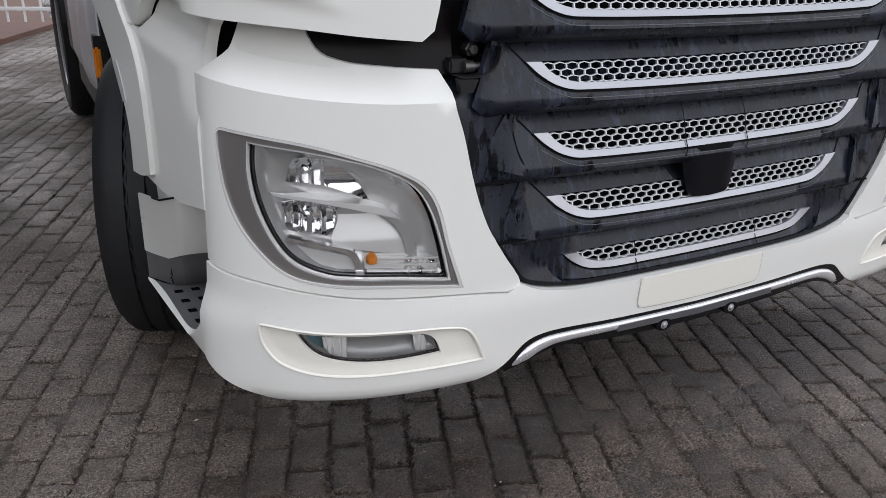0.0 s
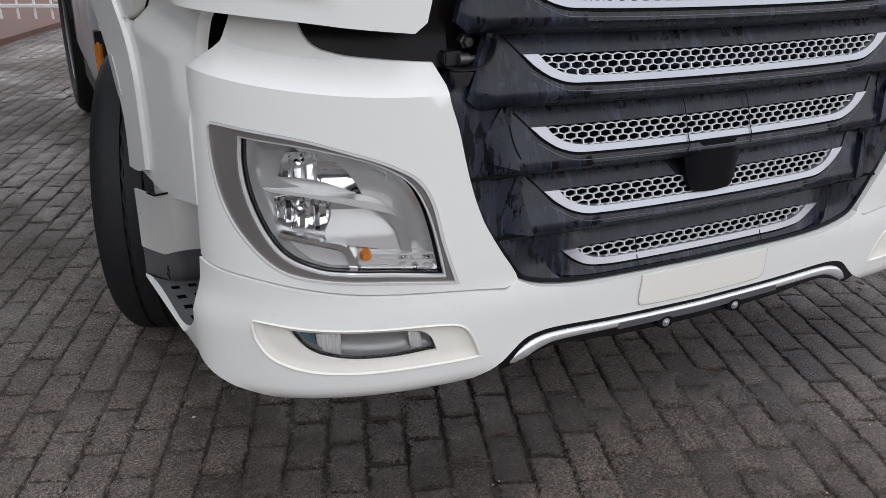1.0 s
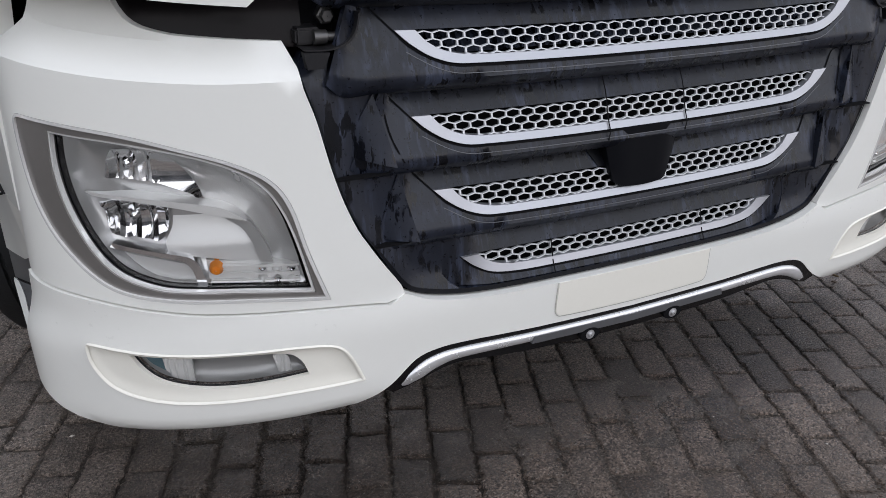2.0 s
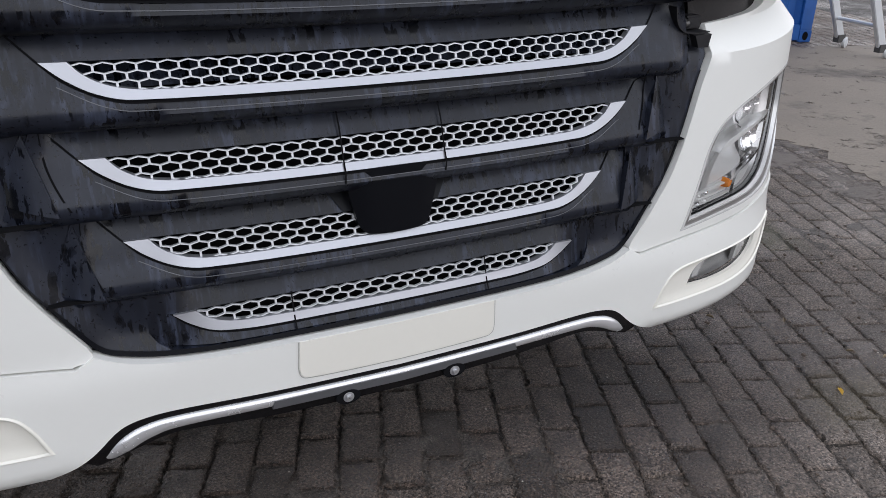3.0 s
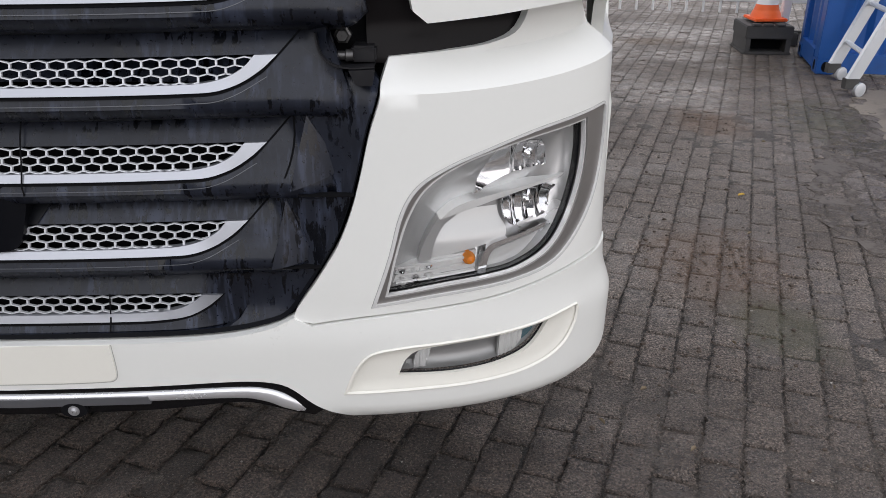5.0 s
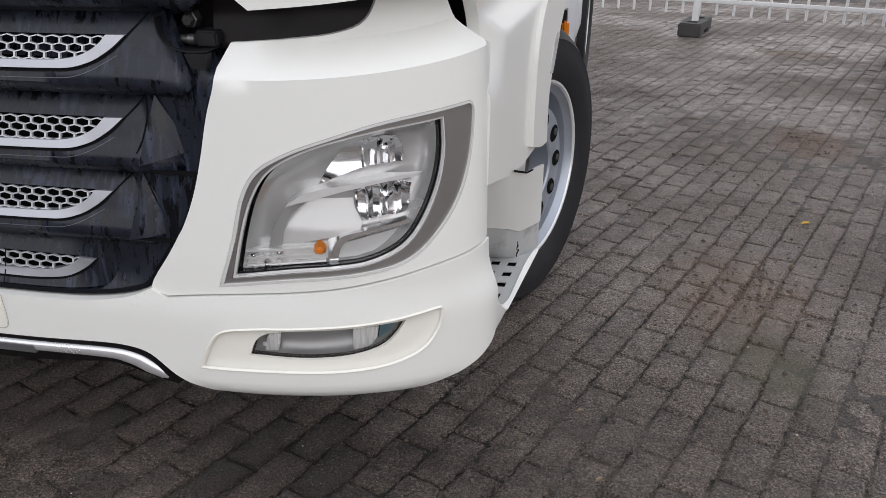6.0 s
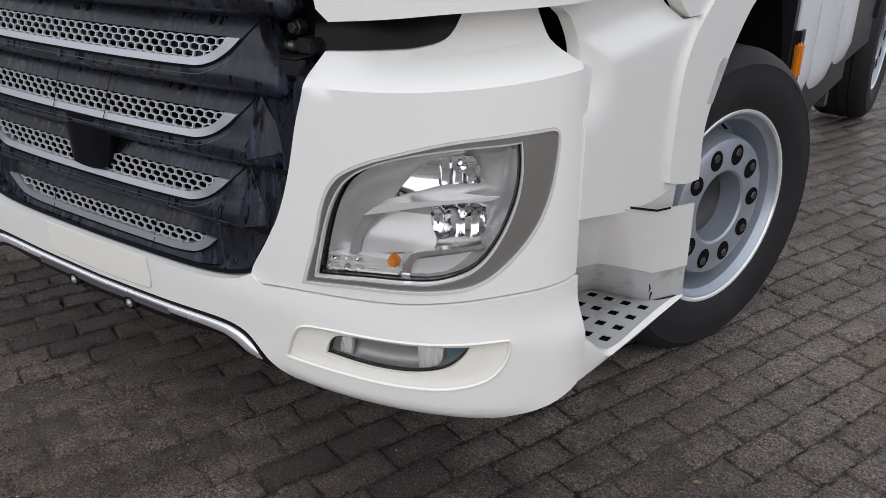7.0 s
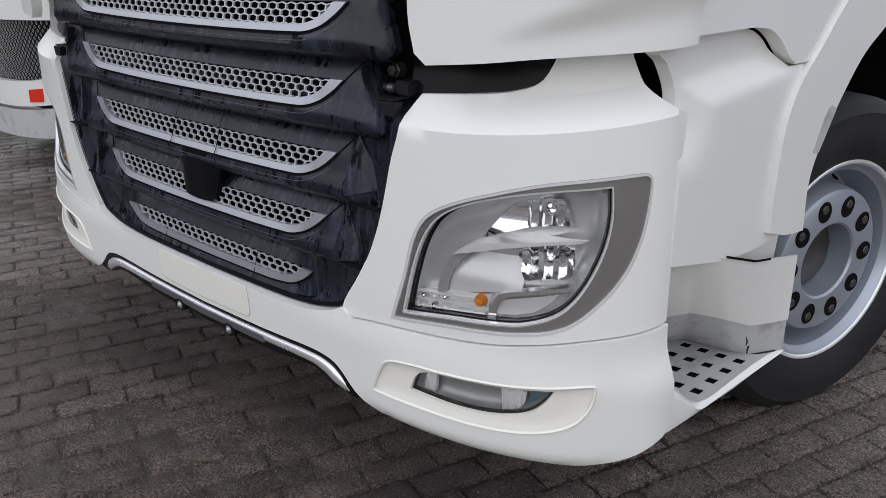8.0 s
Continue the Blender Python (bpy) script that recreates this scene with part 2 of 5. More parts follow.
VERGE = mat("reddish_paving", (0.15, 0.082, 0.062), 0.65, vary=0.3, scale=3, bump=0.3, spec=0.25, dirt=(0.085, 0.07, 0.062), dirt_amount=0.7)
for film, lo, hi in ((MUD, 0.44, 0.56), (SCREED, 0.37, 0.43)):
    tree = film.node_tree
    patchy, thin = tree.nodes.new("ShaderNodeTexNoise"), tree.nodes.new("ShaderNodeMapRange")
    patchy.inputs["Scale"].default_value, patchy.inputs["Detail"].default_value, patchy.inputs["Roughness"].default_value = 4.0, 12, 0.75
    thin.inputs["From Min"].default_value, thin.inputs["From Max"].default_value = lo, hi
    tree.links.new(tree.nodes.new("ShaderNodeTexCoord").outputs["Object"], patchy.inputs["Vector"])
    tree.links.new(patchy.outputs[0], thin.inputs["Value"])
    tree.links.new(thin.outputs[0], tree.nodes["Principled BSDF"].inputs["Alpha"])
SOIL = mat("brown_soil", (0.085, 0.064, 0.050), 0.9, vary=0.5, scale=30, bump=1.0)
BLUE = mat("blue_container_paint", (0.010, 0.086, 0.33), 0.42, vary=0.12, dirt=(0.02, 0.05, 0.13), dirt_amount=0.45)
YELLOW = mat("yellow_decal", (0.78, 0.42, 0.02), 0.5, vary=0.1)
ALU = mat("aluminium", (0.66, 0.68, 0.70), 0.38, metal=0.5, vary=0.1)
FENCE = mat("white_fence_paint", (0.78, 0.78, 0.77), 0.4, vary=0.05)
AMBER = mat("amber_plastic", (0.80, 0.25, 0.02), 0.22, vary=0.08)
ORANGE = mat("orange_cone", (0.85, 0.13, 0.02), 0.5, vary=0.12)
BLOCK = mat("recycled_black_plastic", (0.05, 0.048, 0.046), 0.65, vary=0.3, bump=0.3, dirt=(0.12, 0.11, 0.10), dirt_amount=0.5)
RED = mat("red_reflector", (0.7, 0.03, 0.015), 0.25, vary=0.1)
LEAF = mat("yellow_leaf", (0.50, 0.32, 0.04), 0.6, vary=0.25, scale=60)
GRIT = mat("pale_grit", (0.40, 0.37, 0.33), 0.8, vary=0.4, scale=20)
TWIG = mat("dry_litter", (0.20, 0.155, 0.10), 0.8, vary=0.3, scale=60)


# ---- mesh helpers ----
def part(name, bm, material, parent=None, label="", smooth=True, angle=35):
    me = bpy.data.meshes.new(name)
    bm.normal_update()
    if smooth:
        for f in bm.faces:
            f.smooth = True
        for e in bm.edges:
            if len(e.link_faces) != 2 or e.calc_face_angle(0) > radians(angle):
                e.smooth = False
    bm.to_mesh(me)
    bm.free()
    me.materials.append(material)
    ob = new(name, me)
    if parent:
        ob.parent = parent
    if label:
        ob["label"] = label
    return ob




def thing(name, label, category, group="", at=(0, 0, 0)):
    ob = new(name)
    ob.location = at
    return tagged(ob, label, category, group)


def curve2(points, n=5):
    """A closed smooth outline through points; a third value marks a corner."""
    pts = [(Vector(p[:2]), len(p) > 2) for p in points]
    out = []
    k = len(pts)
    for i in range(k):
        (a, ca), (b, cb) = pts[i], pts[(i + 1) % k]
        prev, nxt = pts[i - 1][0], pts[(i + 2) % k][0]
        ta = (b - a) if ca else (b - prev) / 2
        tb = (b - a) if cb else (nxt - a) / 2
        if (b - a).length < 1e-6:
            continue
        lim = (b - a).length * 1.2
        ta, tb = (v if v.length < lim else v.normalized() * lim for v in (ta, tb))
        if ca and cb:
            steps = 1
        else:
            steps = n
        for j in range(steps):
            u = j / steps
            h = (2 * u ** 3 - 3 * u * u + 1, u ** 3 - 2 * u * u + u, -2 * u ** 3 + 3 * u * u, u ** 3 - u * u)
            out.append(a * h[0] + ta * h[1] + b * h[2] + tb * h[3])
    return out


def inside(p, loop):
    hit = False
    for i in range(len(loop)):
        a, b = loop[i - 1], loop[i]
        if (a[1] > p[1]) != (b[1] > p[1]) and p[0] < (b[0] - a[0]) * (p[1] - a[1]) / (b[1] - a[1]) + a[0]:
            hit = not hit
    return hit


def gap_to(p, loop):
    best = 9.0
    for i in range(len(loop)):
        a, b = Vector(loop[i - 1]), Vector(loop[i])
        d = b - a
        u = 0 if d.length_squared == 0 else max(0, min(1, (Vector(p) - a).dot(d) / d.length_squared))
        best = min(best, (a + d * u - Vector(p)).length)
    return best


def subdivide(loop, step):
    out = []
    for i in range(len(loop)):
        a, b = Vector(loop[i]), Vector(loop[(i + 1) % len(loop)])
        k = max(1, int((b - a).length / step))
        out += [a.lerp(b, j / k) for j in range(k)]
    return out


def sheet(outline, holes, place, step=0.03, thick=0.02, rim=True, lines=()):
    """A bmesh over a flat outline with holes, carried to space by place(u, v, depth); rim: side walls of that thickness all round."""
    from mathutils.geometry import delaunay_2d_cdt
    loops = [subdivide(outline, step)] + [subdivide(h, step) for h in holes]
    verts, edges = [], []
    for loop in loops:
        base = len(verts)
        verts += [Vector(p) for p in loop]
        edges += [(base + i, base + (i + 1) % len(loop)) for i in range(len(loop))]
    xs, ys = [p[0] for p in loops[0]], [p[1] for p in loops[0]]
    levels = [min(ys) + step * 0.5 + j * step for j in range(int((max(ys) - min(ys)) / step) + 1)]
    levels = [v for v in levels if all(abs(v - w) > step * 0.4 for w in lines)] + list(lines)
    for v in levels:
        for i in range(int((max(xs) - min(xs)) / step) + 1):
            p = Vector((min(xs) + step * 0.5 + i * step, v))
            if inside(p, loops[0]) and not any(inside(p, h) for h in loops[1:]) and all(gap_to(p, q) > step * 0.35 for q in loops):
                verts.append(p)
    co, _, faces, *_ = delaunay_2d_cdt(verts, edges, [], 0 if holes else 1, 1e-6)
    bm = bmesh.new()
    made = [bm.verts.new(place(p[0], p[1], 0.0)) for p in co]
    for f in faces:
        c = sum((co[i] for i in f), Vector((0, 0))) / len(f)
        if not holes or (inside(c, loops[0]) and not any(inside(c, h) for h in loops[1:])):
            bm.faces.new([made[i] for i in f])
    if rim:
        deep = {}
        for i, p in enumerate(co):
            if any(e.is_boundary for e in made[i].link_edges):
                deep[made[i]] = bm.verts.new(place(p[0], p[1], -thick))
        for e in [e for e in bm.edges if e.is_boundary]:
            a, b = e.verts
            if a in deep and b in deep:
                bm.faces.new((b, a, deep[a], deep[b]))
    bmesh.ops.delete(bm, geom=[v for v in bm.verts if not v.link_faces], context="VERTS")
    bmesh.ops.recalc_face_normals(bm, faces=bm.faces)
    return bm


def box(bm, lo, hi, m=None):
    vs = [bm.verts.new(Vector((x, y, z)) if m is None else m @ Vector((x, y, z))) for x in (lo[0], hi[0]) for y in (lo[1], hi[1]) for z in (lo[2], hi[2])]
    for f in ((0, 1, 3, 2), (4, 6, 7, 5), (0, 4, 5, 1), (2, 3, 7, 6), (0, 2, 6, 4), (1, 5, 7, 3)):
        bm.faces.new([vs[i] for i in f])


def lathe(bm, profile, seg=48, m=None):
    """Turns (radius, height) points round z."""
    rings = []
    for r, h in profile:
        ring = []
        for i in range(seg):
            a = 2 * math.pi * i / seg
            p = Vector((r * math.cos(a), r * math.sin(a), h))
            ring.append(bm.verts.new(m @ p if m else p))
        rings.append(ring)
    for a, b in zip(rings, rings[1:]):
        for i in range(seg):
            bm.faces.new((a[i], a[(i + 1) % seg], b[(i + 1) % seg], b[i]))
    return rings


# ---- the truck's front skin: flat in the middle, an elliptic corner, then the flank ----
FLAT, WIDE, DEEP, ARC = 0.65, 0.575, 0.28, 0.44
END = FLAT + ARC * math.pi / 2


def ease(v, a, b):
    u = max(0.0, min(1.0, (v - a) / (b - a)))
    return u * u * (3 - 2 * u)


def along(x):
    """The way along the skin at which it reaches half-width x."""
    a = abs(x)
    s = a if a <= FLAT else FLAT + ARC * math.asin(min(1, (a - FLAT) / WIDE)) + max(0.0, a - FLAT - WIDE)
    return math.copysign(s, x)


def plan(s):
    a = abs(s)
    if a <= FLAT:
        p, n = Vector((a, 0)), Vector((0, -1))
    elif a <= END:
        th = (a - FLAT) / ARC
        p = Vector((FLAT + WIDE * math.sin(th), DEEP * (1 - math.cos(th))))
        n = Vector((DEEP * math.sin(th), -WIDE * math.cos(th))).normalized()
    else:
        p, n = Vector((FLAT + WIDE, DEEP + a - END)), Vector((1, 0))
    if s < 0:
        p.x, n.x = -p.x, -n.x
    return p, n


def rise(s):
    """How far the shoulder line over the headlamp climbs towards the corner."""
    return 0.042 * ease(abs(s), 0.78, END)


def slope(v):
    return float(np.interp(v, [0.288, 0.303, 0.318, 0.335, 0.350, 0.42, 0.50, 0.56, 0.60, 0.984, 1.041, 1.15], [0.075, 0.033, 0.0125, 0.0022, -0.0005, -0.002, -0.004, 0.004, 0.003, 0.015, 0.066, 0.078]))


def skin(s, z, d=0.0):
    p, n = plan(s)
    flare = 0.018 * ease(abs(s), END - 0.22, END) * ease(0.60 - z, 0.0, 0.12)
    q = p + n * (d + flare - slope(z - rise(s) * ease(z, 0.7, 0.95)))
    return Vector((q.x, q.y, z))


def on_skin(d):
    return lambda u, v, e: skin(u, v, d + e)


def on_panel(d):
    """As on_skin, for outlines whose heights leave out the shoulder's climb."""
    return lambda u, v, e: skin(u, v + rise(u) * ease(v, 0.7, 0.95), d + e)


def uv(points, side=1):
    """Outline points given as half-width and height, laid along the skin."""
    return [(side * along(p[0]), *p[1:]) for p in points]


def lowered(loop):
    out = []
    for p in loop:
        v = p[1]
        for _ in range(6):
            v = p[1] - rise(p[0]) * ease(v, 0.7, 0.95)
        out.append(Vector((p[0], v)))
    return out


def inset(loop, d):
    """A closed outline moved inwards by d."""
    area = sum(loop[i - 1][0] * loop[i][1] - loop[i][0] * loop[i - 1][1] for i in range(len(loop)))
    sign = 1 if area > 0 else -1
    out = []
    for i in range(len(loop)):
        a, b, c = Vector(loop[i - 1]), Vector(loop[i]), Vector(loop[(i + 1) % len(loop)])
        t1, t2 = (b - a).normalized(), (c - b).normalized()
        n = Vector((-(t1.y + t2.y), t1.x + t2.x))
        n = n.normalized() if n.length > 1e-6 else Vector((-t1.y, t1.x))
        k = max(0.5, n.dot(Vector((-t1.y, t1.x))))
        out.append(b + n * (sign * d / k))
    return out


def mirror(half):
    """A full outline from its right half, which runs from the middle line to the middle line."""
    return list(half) + [(-p[0], *p[1:]) for p in reversed(half) if abs(p[0]) > 1e-6]


truck = thing("truck", "white lorry tractor unit with black grille, parked on wet paving", "truck")

BEZEL_OUT = [(0.728, 0.572, 1), (0.762, 0.672), (0.785, 0.757), (0.812, 0.806), (0.855, 0.838), (0.93, 0.869), (1.064, 0.908), (1.196, 0.928), (1.206, 0.912), (1.202, 0.828), (1.187, 0.752), (1.152, 0.682), (1.095, 0.624), (1.005, 0.600), (0.86, 0.588)]
BEZEL_IN = [(0.752, 0.589, 1), (0.775, 0.684), (0.800, 0.757), (0.836, 0.811), (0.895, 0.848), (0.976, 0.875), (1.066, 0.894), (1.160, 0.907, 1), (1.162, 0.841), (1.152, 0.774), (1.124, 0.699), (1.086, 0.649), (1.024, 0.620), (0.960, 0.611), (0.868, 0.604)]
FOG_OUT = [(0.664, 0.379, 1), (0.690, 0.440), (0.722, 0.474), (0.787, 0.486), (0.874, 0.490), (0.985, 0.495), (1.06, 0.502), (1.145, 0.514), (1.150, 0.500), (1.143, 0.460), (1.115, 0.418), (1.05, 0.391), (0.948, 0.381), (0.80, 0.381)]
FOG_IN = [(0.775, 0.416, 1), (0.790, 0.452), (0.817, 0.472), (0.870, 0.479), (0.985, 0.484), (1.085, 0.493, 1), (1.071, 0.466), (1.048, 0.440), (1.015, 0.424), (0.96, 0.413), (0.88, 0.410)]


def facing(s, z):
    """The skin's outward direction at a place along it."""
    _, n = plan(s)
    return Vector((n.x, n.y, 0.0))


def headlight(side):
    outer = inset(curve2(uv(BEZEL_OUT, side), 6), -0.001)
    inner = curve2(uv(BEZEL_IN, side), 6)
    lens = inset(inner, 0.008)
    lamp = part("headlight", sheet(outer, [inner], on_skin(-0.004), 0.02, 0.05), BEZEL, truck, "clear headlamp in a satin grey surround")
    part("bright_edge", sheet(inset(outer, -0.0005), [inset(outer, 0.005)], on_skin(0.0005), 0.02, 0.006), TRIM, lamp)
    part("trim_ring", sheet(inset(inner, 0.0005), [inset(inner, 0.0042)], on_skin(-0.007), 0.02, 0.010), TRIM, lamp, "bright inner trim ring")
    part("lens_seal", sheet(inset(inner, 0.0042), [[p + Vector((-side * 0.0014, 0.0004)) for p in inset(inner, 0.0060)]], on_skin(-0.021), 0.015, 0.02), GLOSS, lamp, "black lens edge, widest towards the flank")
    pane = part("lens", sheet(inset(inner, 0.0062), [], on_skin(-0.022), 0.03, rim=False), PANE, lamp, "clear lamp lens")
    pane.visible_shadow = False
    # silver housing, deepest in the middle
    def back(u, v, e):
        g = min(1.0, gap_to((u, v), lens) / 0.06)
        return skin(u, v, -0.030 - 0.034 * math.sqrt(g * (2 - g)) + e)
    part("housing", sheet(inset(inner, 0.0075), [], back, 0.012, rim=False), REFLECT, lamp, "silver reflector housing")
    # chrome bowls: round dishes with upright flutes towards the flank
    def bowl(outline, deep, flute_from, pitch, front):
        loop = curve2(uv(outline, side), 5)
        us, vs = [p[0] for p in loop], [p[1] for p in loop]
        cu, cv, ru, rv = (max(us) + min(us)) / 2, (max(vs) + min(vs)) / 2, (max(us) - min(us)) / 2, (max(vs) - min(vs)) / 2
        def dish(u, v, e):
            q = math.sqrt(max(0.0, 1.25 - ((u - cu) / ru) ** 2 * 0.8 - ((v - cv) / rv) ** 2 * 0.8))
            k = (abs(u) - along(flute_from)) / pitch
            w = (abs((k % 1.0) - 0.5) - 0.25) * ease(abs(u), along(flute_from) - 0.004, along(flute_from) + 0.004)
            return skin(u, v, front - deep * q + 0.014 * w + e)
        return part("reflector", sheet(loop, [], dish, 0.0045, 0.006), CHROME, lamp, "fluted chrome reflector bowl", angle=28)
    up = bowl([(0.932, 0.783, 1), (0.952, 0.811), (0.985, 0.845), (1.021, 0.861), (1.081, 0.871, 1), (1.093, 0.851), (1.103, 0.816, 1), (1.028, 0.806), (0.982, 0.794)], 0.030, 1.020, 0.027, -0.026)
    dn = bowl([(0.999, 0.764, 1), (1.049, 0.772), (1.106, 0.779, 1), (1.108, 0.740), (1.097, 0.711), (1.053, 0.705), (1.022, 0.703), (1.006, 0.719)], 0.030, 0.990, 0.031, -0.026)
    for bowl_part, cx, cz in ((up, 1.062, 0.840), (dn, 1.062, 0.745)):
        sb = side * along(cx)
        bm = bmesh.new()
        lathe(bm, [(0.001, 0.020), (0.007, 0.017), (0.009, 0.0), (0.009, -0.02)], 16, Matrix.Translation(skin(sb, cz, -0.066)) @ facing(sb, cz).to_track_quat("Z", "Y").to_matrix().to_4x4())
        part("bulb", bm, CHROME, bowl_part)
    # bright blade between the bowls, with its flat top running back
    part("blade", sheet(curve2(uv([(0.865, 0.736, 1), (0.898, 0.760), (0.947, 0.773), (1.031, 0.785), (1.114, 0.795), (1.129, 0.796, 1), (1.114, 0.789), (1.055, 0.781), (0.987, 0.768), (0.947, 0.758), (0.898, 0.745)], side), 5), [], lambda u, v, e: skin(u, v, -0.026 + e * (1 - 0.85 * ease(abs(u), along(1.04), along(1.125)))), 0.012, 0.042), TRIM, lamp, "bright white divider blade")
    # curved grey frame round the pale inner wing
    part("inner_frame", sheet(curve2(uv([(0.822, 0.642, 1), (0.830, 0.674), (0.847, 0.709), (0.868, 0.738), (0.895, 0.756, 1), (0.902, 0.740), (0.876, 0.720), (0.858, 0.688), (0.848, 0.650, 1)], side), 5), [], on_skin(-0.038), 0.012, 0.03), LAMPSHELL, lamp, "dull grey curved frame")
    part("wing", sheet(curve2(uv([(0.845, 0.646, 1), (0.853, 0.682), (0.873, 0.715), (0.902, 0.734), (0.941, 0.746), (0.996, 0.756, 1), (1.000, 0.722), (1.012, 0.696), (1.008, 0.675, 1), (0.935, 0.662)], side), 5), [], lambda u, v, e: skin(u, v, -0.044 - 0.25 * (v - 0.66) * ease(v, 0.66, 0.72) + e), 0.012, 0.02), PALE, lamp, "pale satin inner wing")
    # lower pale panel and chrome rail over it
    part("lower_panel", sheet(curve2(uv([(0.954, 0.614, 1), (0.963, 0.639), (0.974, 0.654), (1.084, 0.680, 1), (1.063, 0.657), (1.036, 0.637), (0.991, 0.619)], side), 5), [], on_skin(-0.040), 0.015, 0.02), PALE, lamp, "pale grey lower panel")
    part("rail", sheet(curve2(uv([(0.943, 0.613, 1), (0.954, 0.649), (0.965, 0.666), (0.983, 0.674), (1.037, 0.685), (1.100, 0.699, 1), (1.105, 0.691, 1), (1.037, 0.676), (0.988, 0.664), (0.970, 0.649), (0.961, 0.617, 1)], side), 5), [], on_skin(-0.032), 0.010, 0.02), CHROME, lamp)
    # indicator strip: clear light guides, studs, amber bulb
    part("indicator_tray", sheet(curve2(uv([(0.762, 0.590, 1), (0.777, 0.638, 1), (0.856, 0.650), (0.944, 0.660, 1), (0.941, 0.611, 1), (0.857, 0.601)], side), 3), [], on_skin(-0.042), 0.015, 0.02), PALE, lamp)
    for i in range(3):
        for j in range(2):
            s, z = side * along(0.790 + 0.027 * i), 0.606 + 0.022 * j + 0.004 * i
            bm = bmesh.new()
            lathe(bm, [(0.001, 0.009), (0.006, 0.006), (0.0095, 0.0), (0.0095, -0.004)], 12, Matrix.Translation(skin(s, z, -0.039)) @ facing(s, z).to_track_quat("Z", "Y").to_matrix().to_4x4())
            part("stud", bm, CHROME if (i + j) % 2 else TRIM, lamp)
    for j in range(3):
        z = 0.606 + 0.015 * j
        bm = sheet([(side * along(0.776), z), (side * along(0.938), z + 0.013), (side * along(0.938), z + 0.017), (side * along(0.776), z + 0.004)], [], on_skin(-0.031), 0.02, 0.010)
        part("light_guide", bm, TRIM, lamp)
    s = side * along(0.927)
    bm = bmesh.new()
    lathe(bm, [(0.001, 0.022), (0.008, 0.020), (0.0125, 0.012), (0.013, -0.010)], 18, Matrix.Translation(skin(s, 0.646, -0.044)) @ facing(s, 0.646).to_track_quat("Z", "Y").to_matrix().to_4x4())
    part("indicator_bulb", bm, AMBER, lamp, "amber indicator bulb")


def fog_lamp(side):
    outer = curve2(uv(FOG_OUT, side), 5)
    inner = curve2(uv(FOG_IN, side), 5)
    def dish(u, v, e):
        g = min(1.0, gap_to((u, v), outer) / 0.02)
        return skin(u, v, 0.002 - 0.0055 * g + e)
    lamp = part("fog_light", sheet(inset(outer, 0.0012), [inner], dish, 0.012, 0.012), CREAM, truck, "clear fog lamp in a cream plastic surround")
    rings = [[skin(p[0], p[1], 0.003 + h) for p in subdivide(inset(outer, d), 9.0)] for d, h in ((-0.0006, 0.0), (0.0006, 0.0030), (0.0022, 0.0044), (0.0042, 0.0034), (0.0062, 0.0))]
    bm = bmesh.new()
    rings = [[bm.verts.new(p) for p in ring] for ring in rings]
    for a, b in zip(rings, rings[1:]):
        for k in range(len(a)):
            bm.faces.new((a[k - 1], a[k], b[k], b[k - 1]))
    bmesh.ops.recalc_face_normals(bm, faces=bm.faces)
    part("frame_bead", bm, CREAM, lamp, "slim raised lip round the lamp surround", angle=60)
    part("seal", sheet(inset(inner, 0.0005), [inset(inner, 0.0016)], on_skin(-0.012), 0.02, 0.005), SATIN, lamp)
    part("lens", sheet(inset(inner, 0.002), [], on_skin(-0.0125), 0.03, rim=False), PANE, lamp, "clear fog lamp lens").visible_shadow = False
    def back(u, v, e):
        g = min(1.0, gap_to((u, v), inner) / 0.034)
        return skin(u, v, -0.0150 - 0.026 * math.sqrt(g * (2 - g)) + e)
    part("housing", sheet(inset(inner, 0.002), [], back, 0.008, rim=False), LAMPSHELL, lamp, "mirrored lamp bowl")
    def fluted(u, v, e):
        k = abs(u) / 0.0095
        return skin(u, v, -0.0165 + 0.008 * abs((k % 1.0) - 0.5) + 0.10 * (v - 0.45) + e)
    part("reflector", sheet(curve2(uv([(0.985, 0.424, 1), (0.985, 0.478, 1), (1.035, 0.480, 1), (1.03, 0.45), (1.015, 0.432)], side), 4), [], fluted, 0.0035, 0.01), TRIM, lamp, "fluted bright reflector at the outer end", angle=20)
    part("prism", sheet(curve2(uv([(0.806, 0.424, 1), (0.814, 0.462), (0.842, 0.470, 1), (0.832, 0.424, 1)], side), 4), [], fluted, 0.0035, 0.01), TRIM, lamp, angle=20)
    part("smoked_window", sheet(curve2(uv([(1.036, 0.444, 1), (1.040, 0.480, 1), (1.072, 0.483, 1), (1.06, 0.462)], side), 4), [], on_skin(-0.026), 0.01, 0.01), mat_blue_grey, lamp)


mat_blue_grey = mat("blue_grey_plastic", (0.11, 0.19, 0.22), 0.25, vary=0.1)
PANEL = [(0.575, 0.556), (0.625, 0.634), (0.659, 0.688), (0.690, 0.757), (0.712, 0.828), (0.733, 0.913), (0.752, 0.970), (0.757, 1.002, 1), (0.775, 1.041, 1), (0.90, 1.050), (0.98, 1.060), (1.035, 1.083), (1.07, 1.150, 1), (1.180, 1.160, 1), (1.194, 1.112), (1.212, 1.066), (1.243, 1.024, 1), (1.2275, 0.93), (1.2249, 0.80), (1.2245, 0.625, 1), (1.15, 0.609), (1.05, 0.588), (0.95, 0.572), (0.74, 0.556), (0.612, 0.540, 1)]
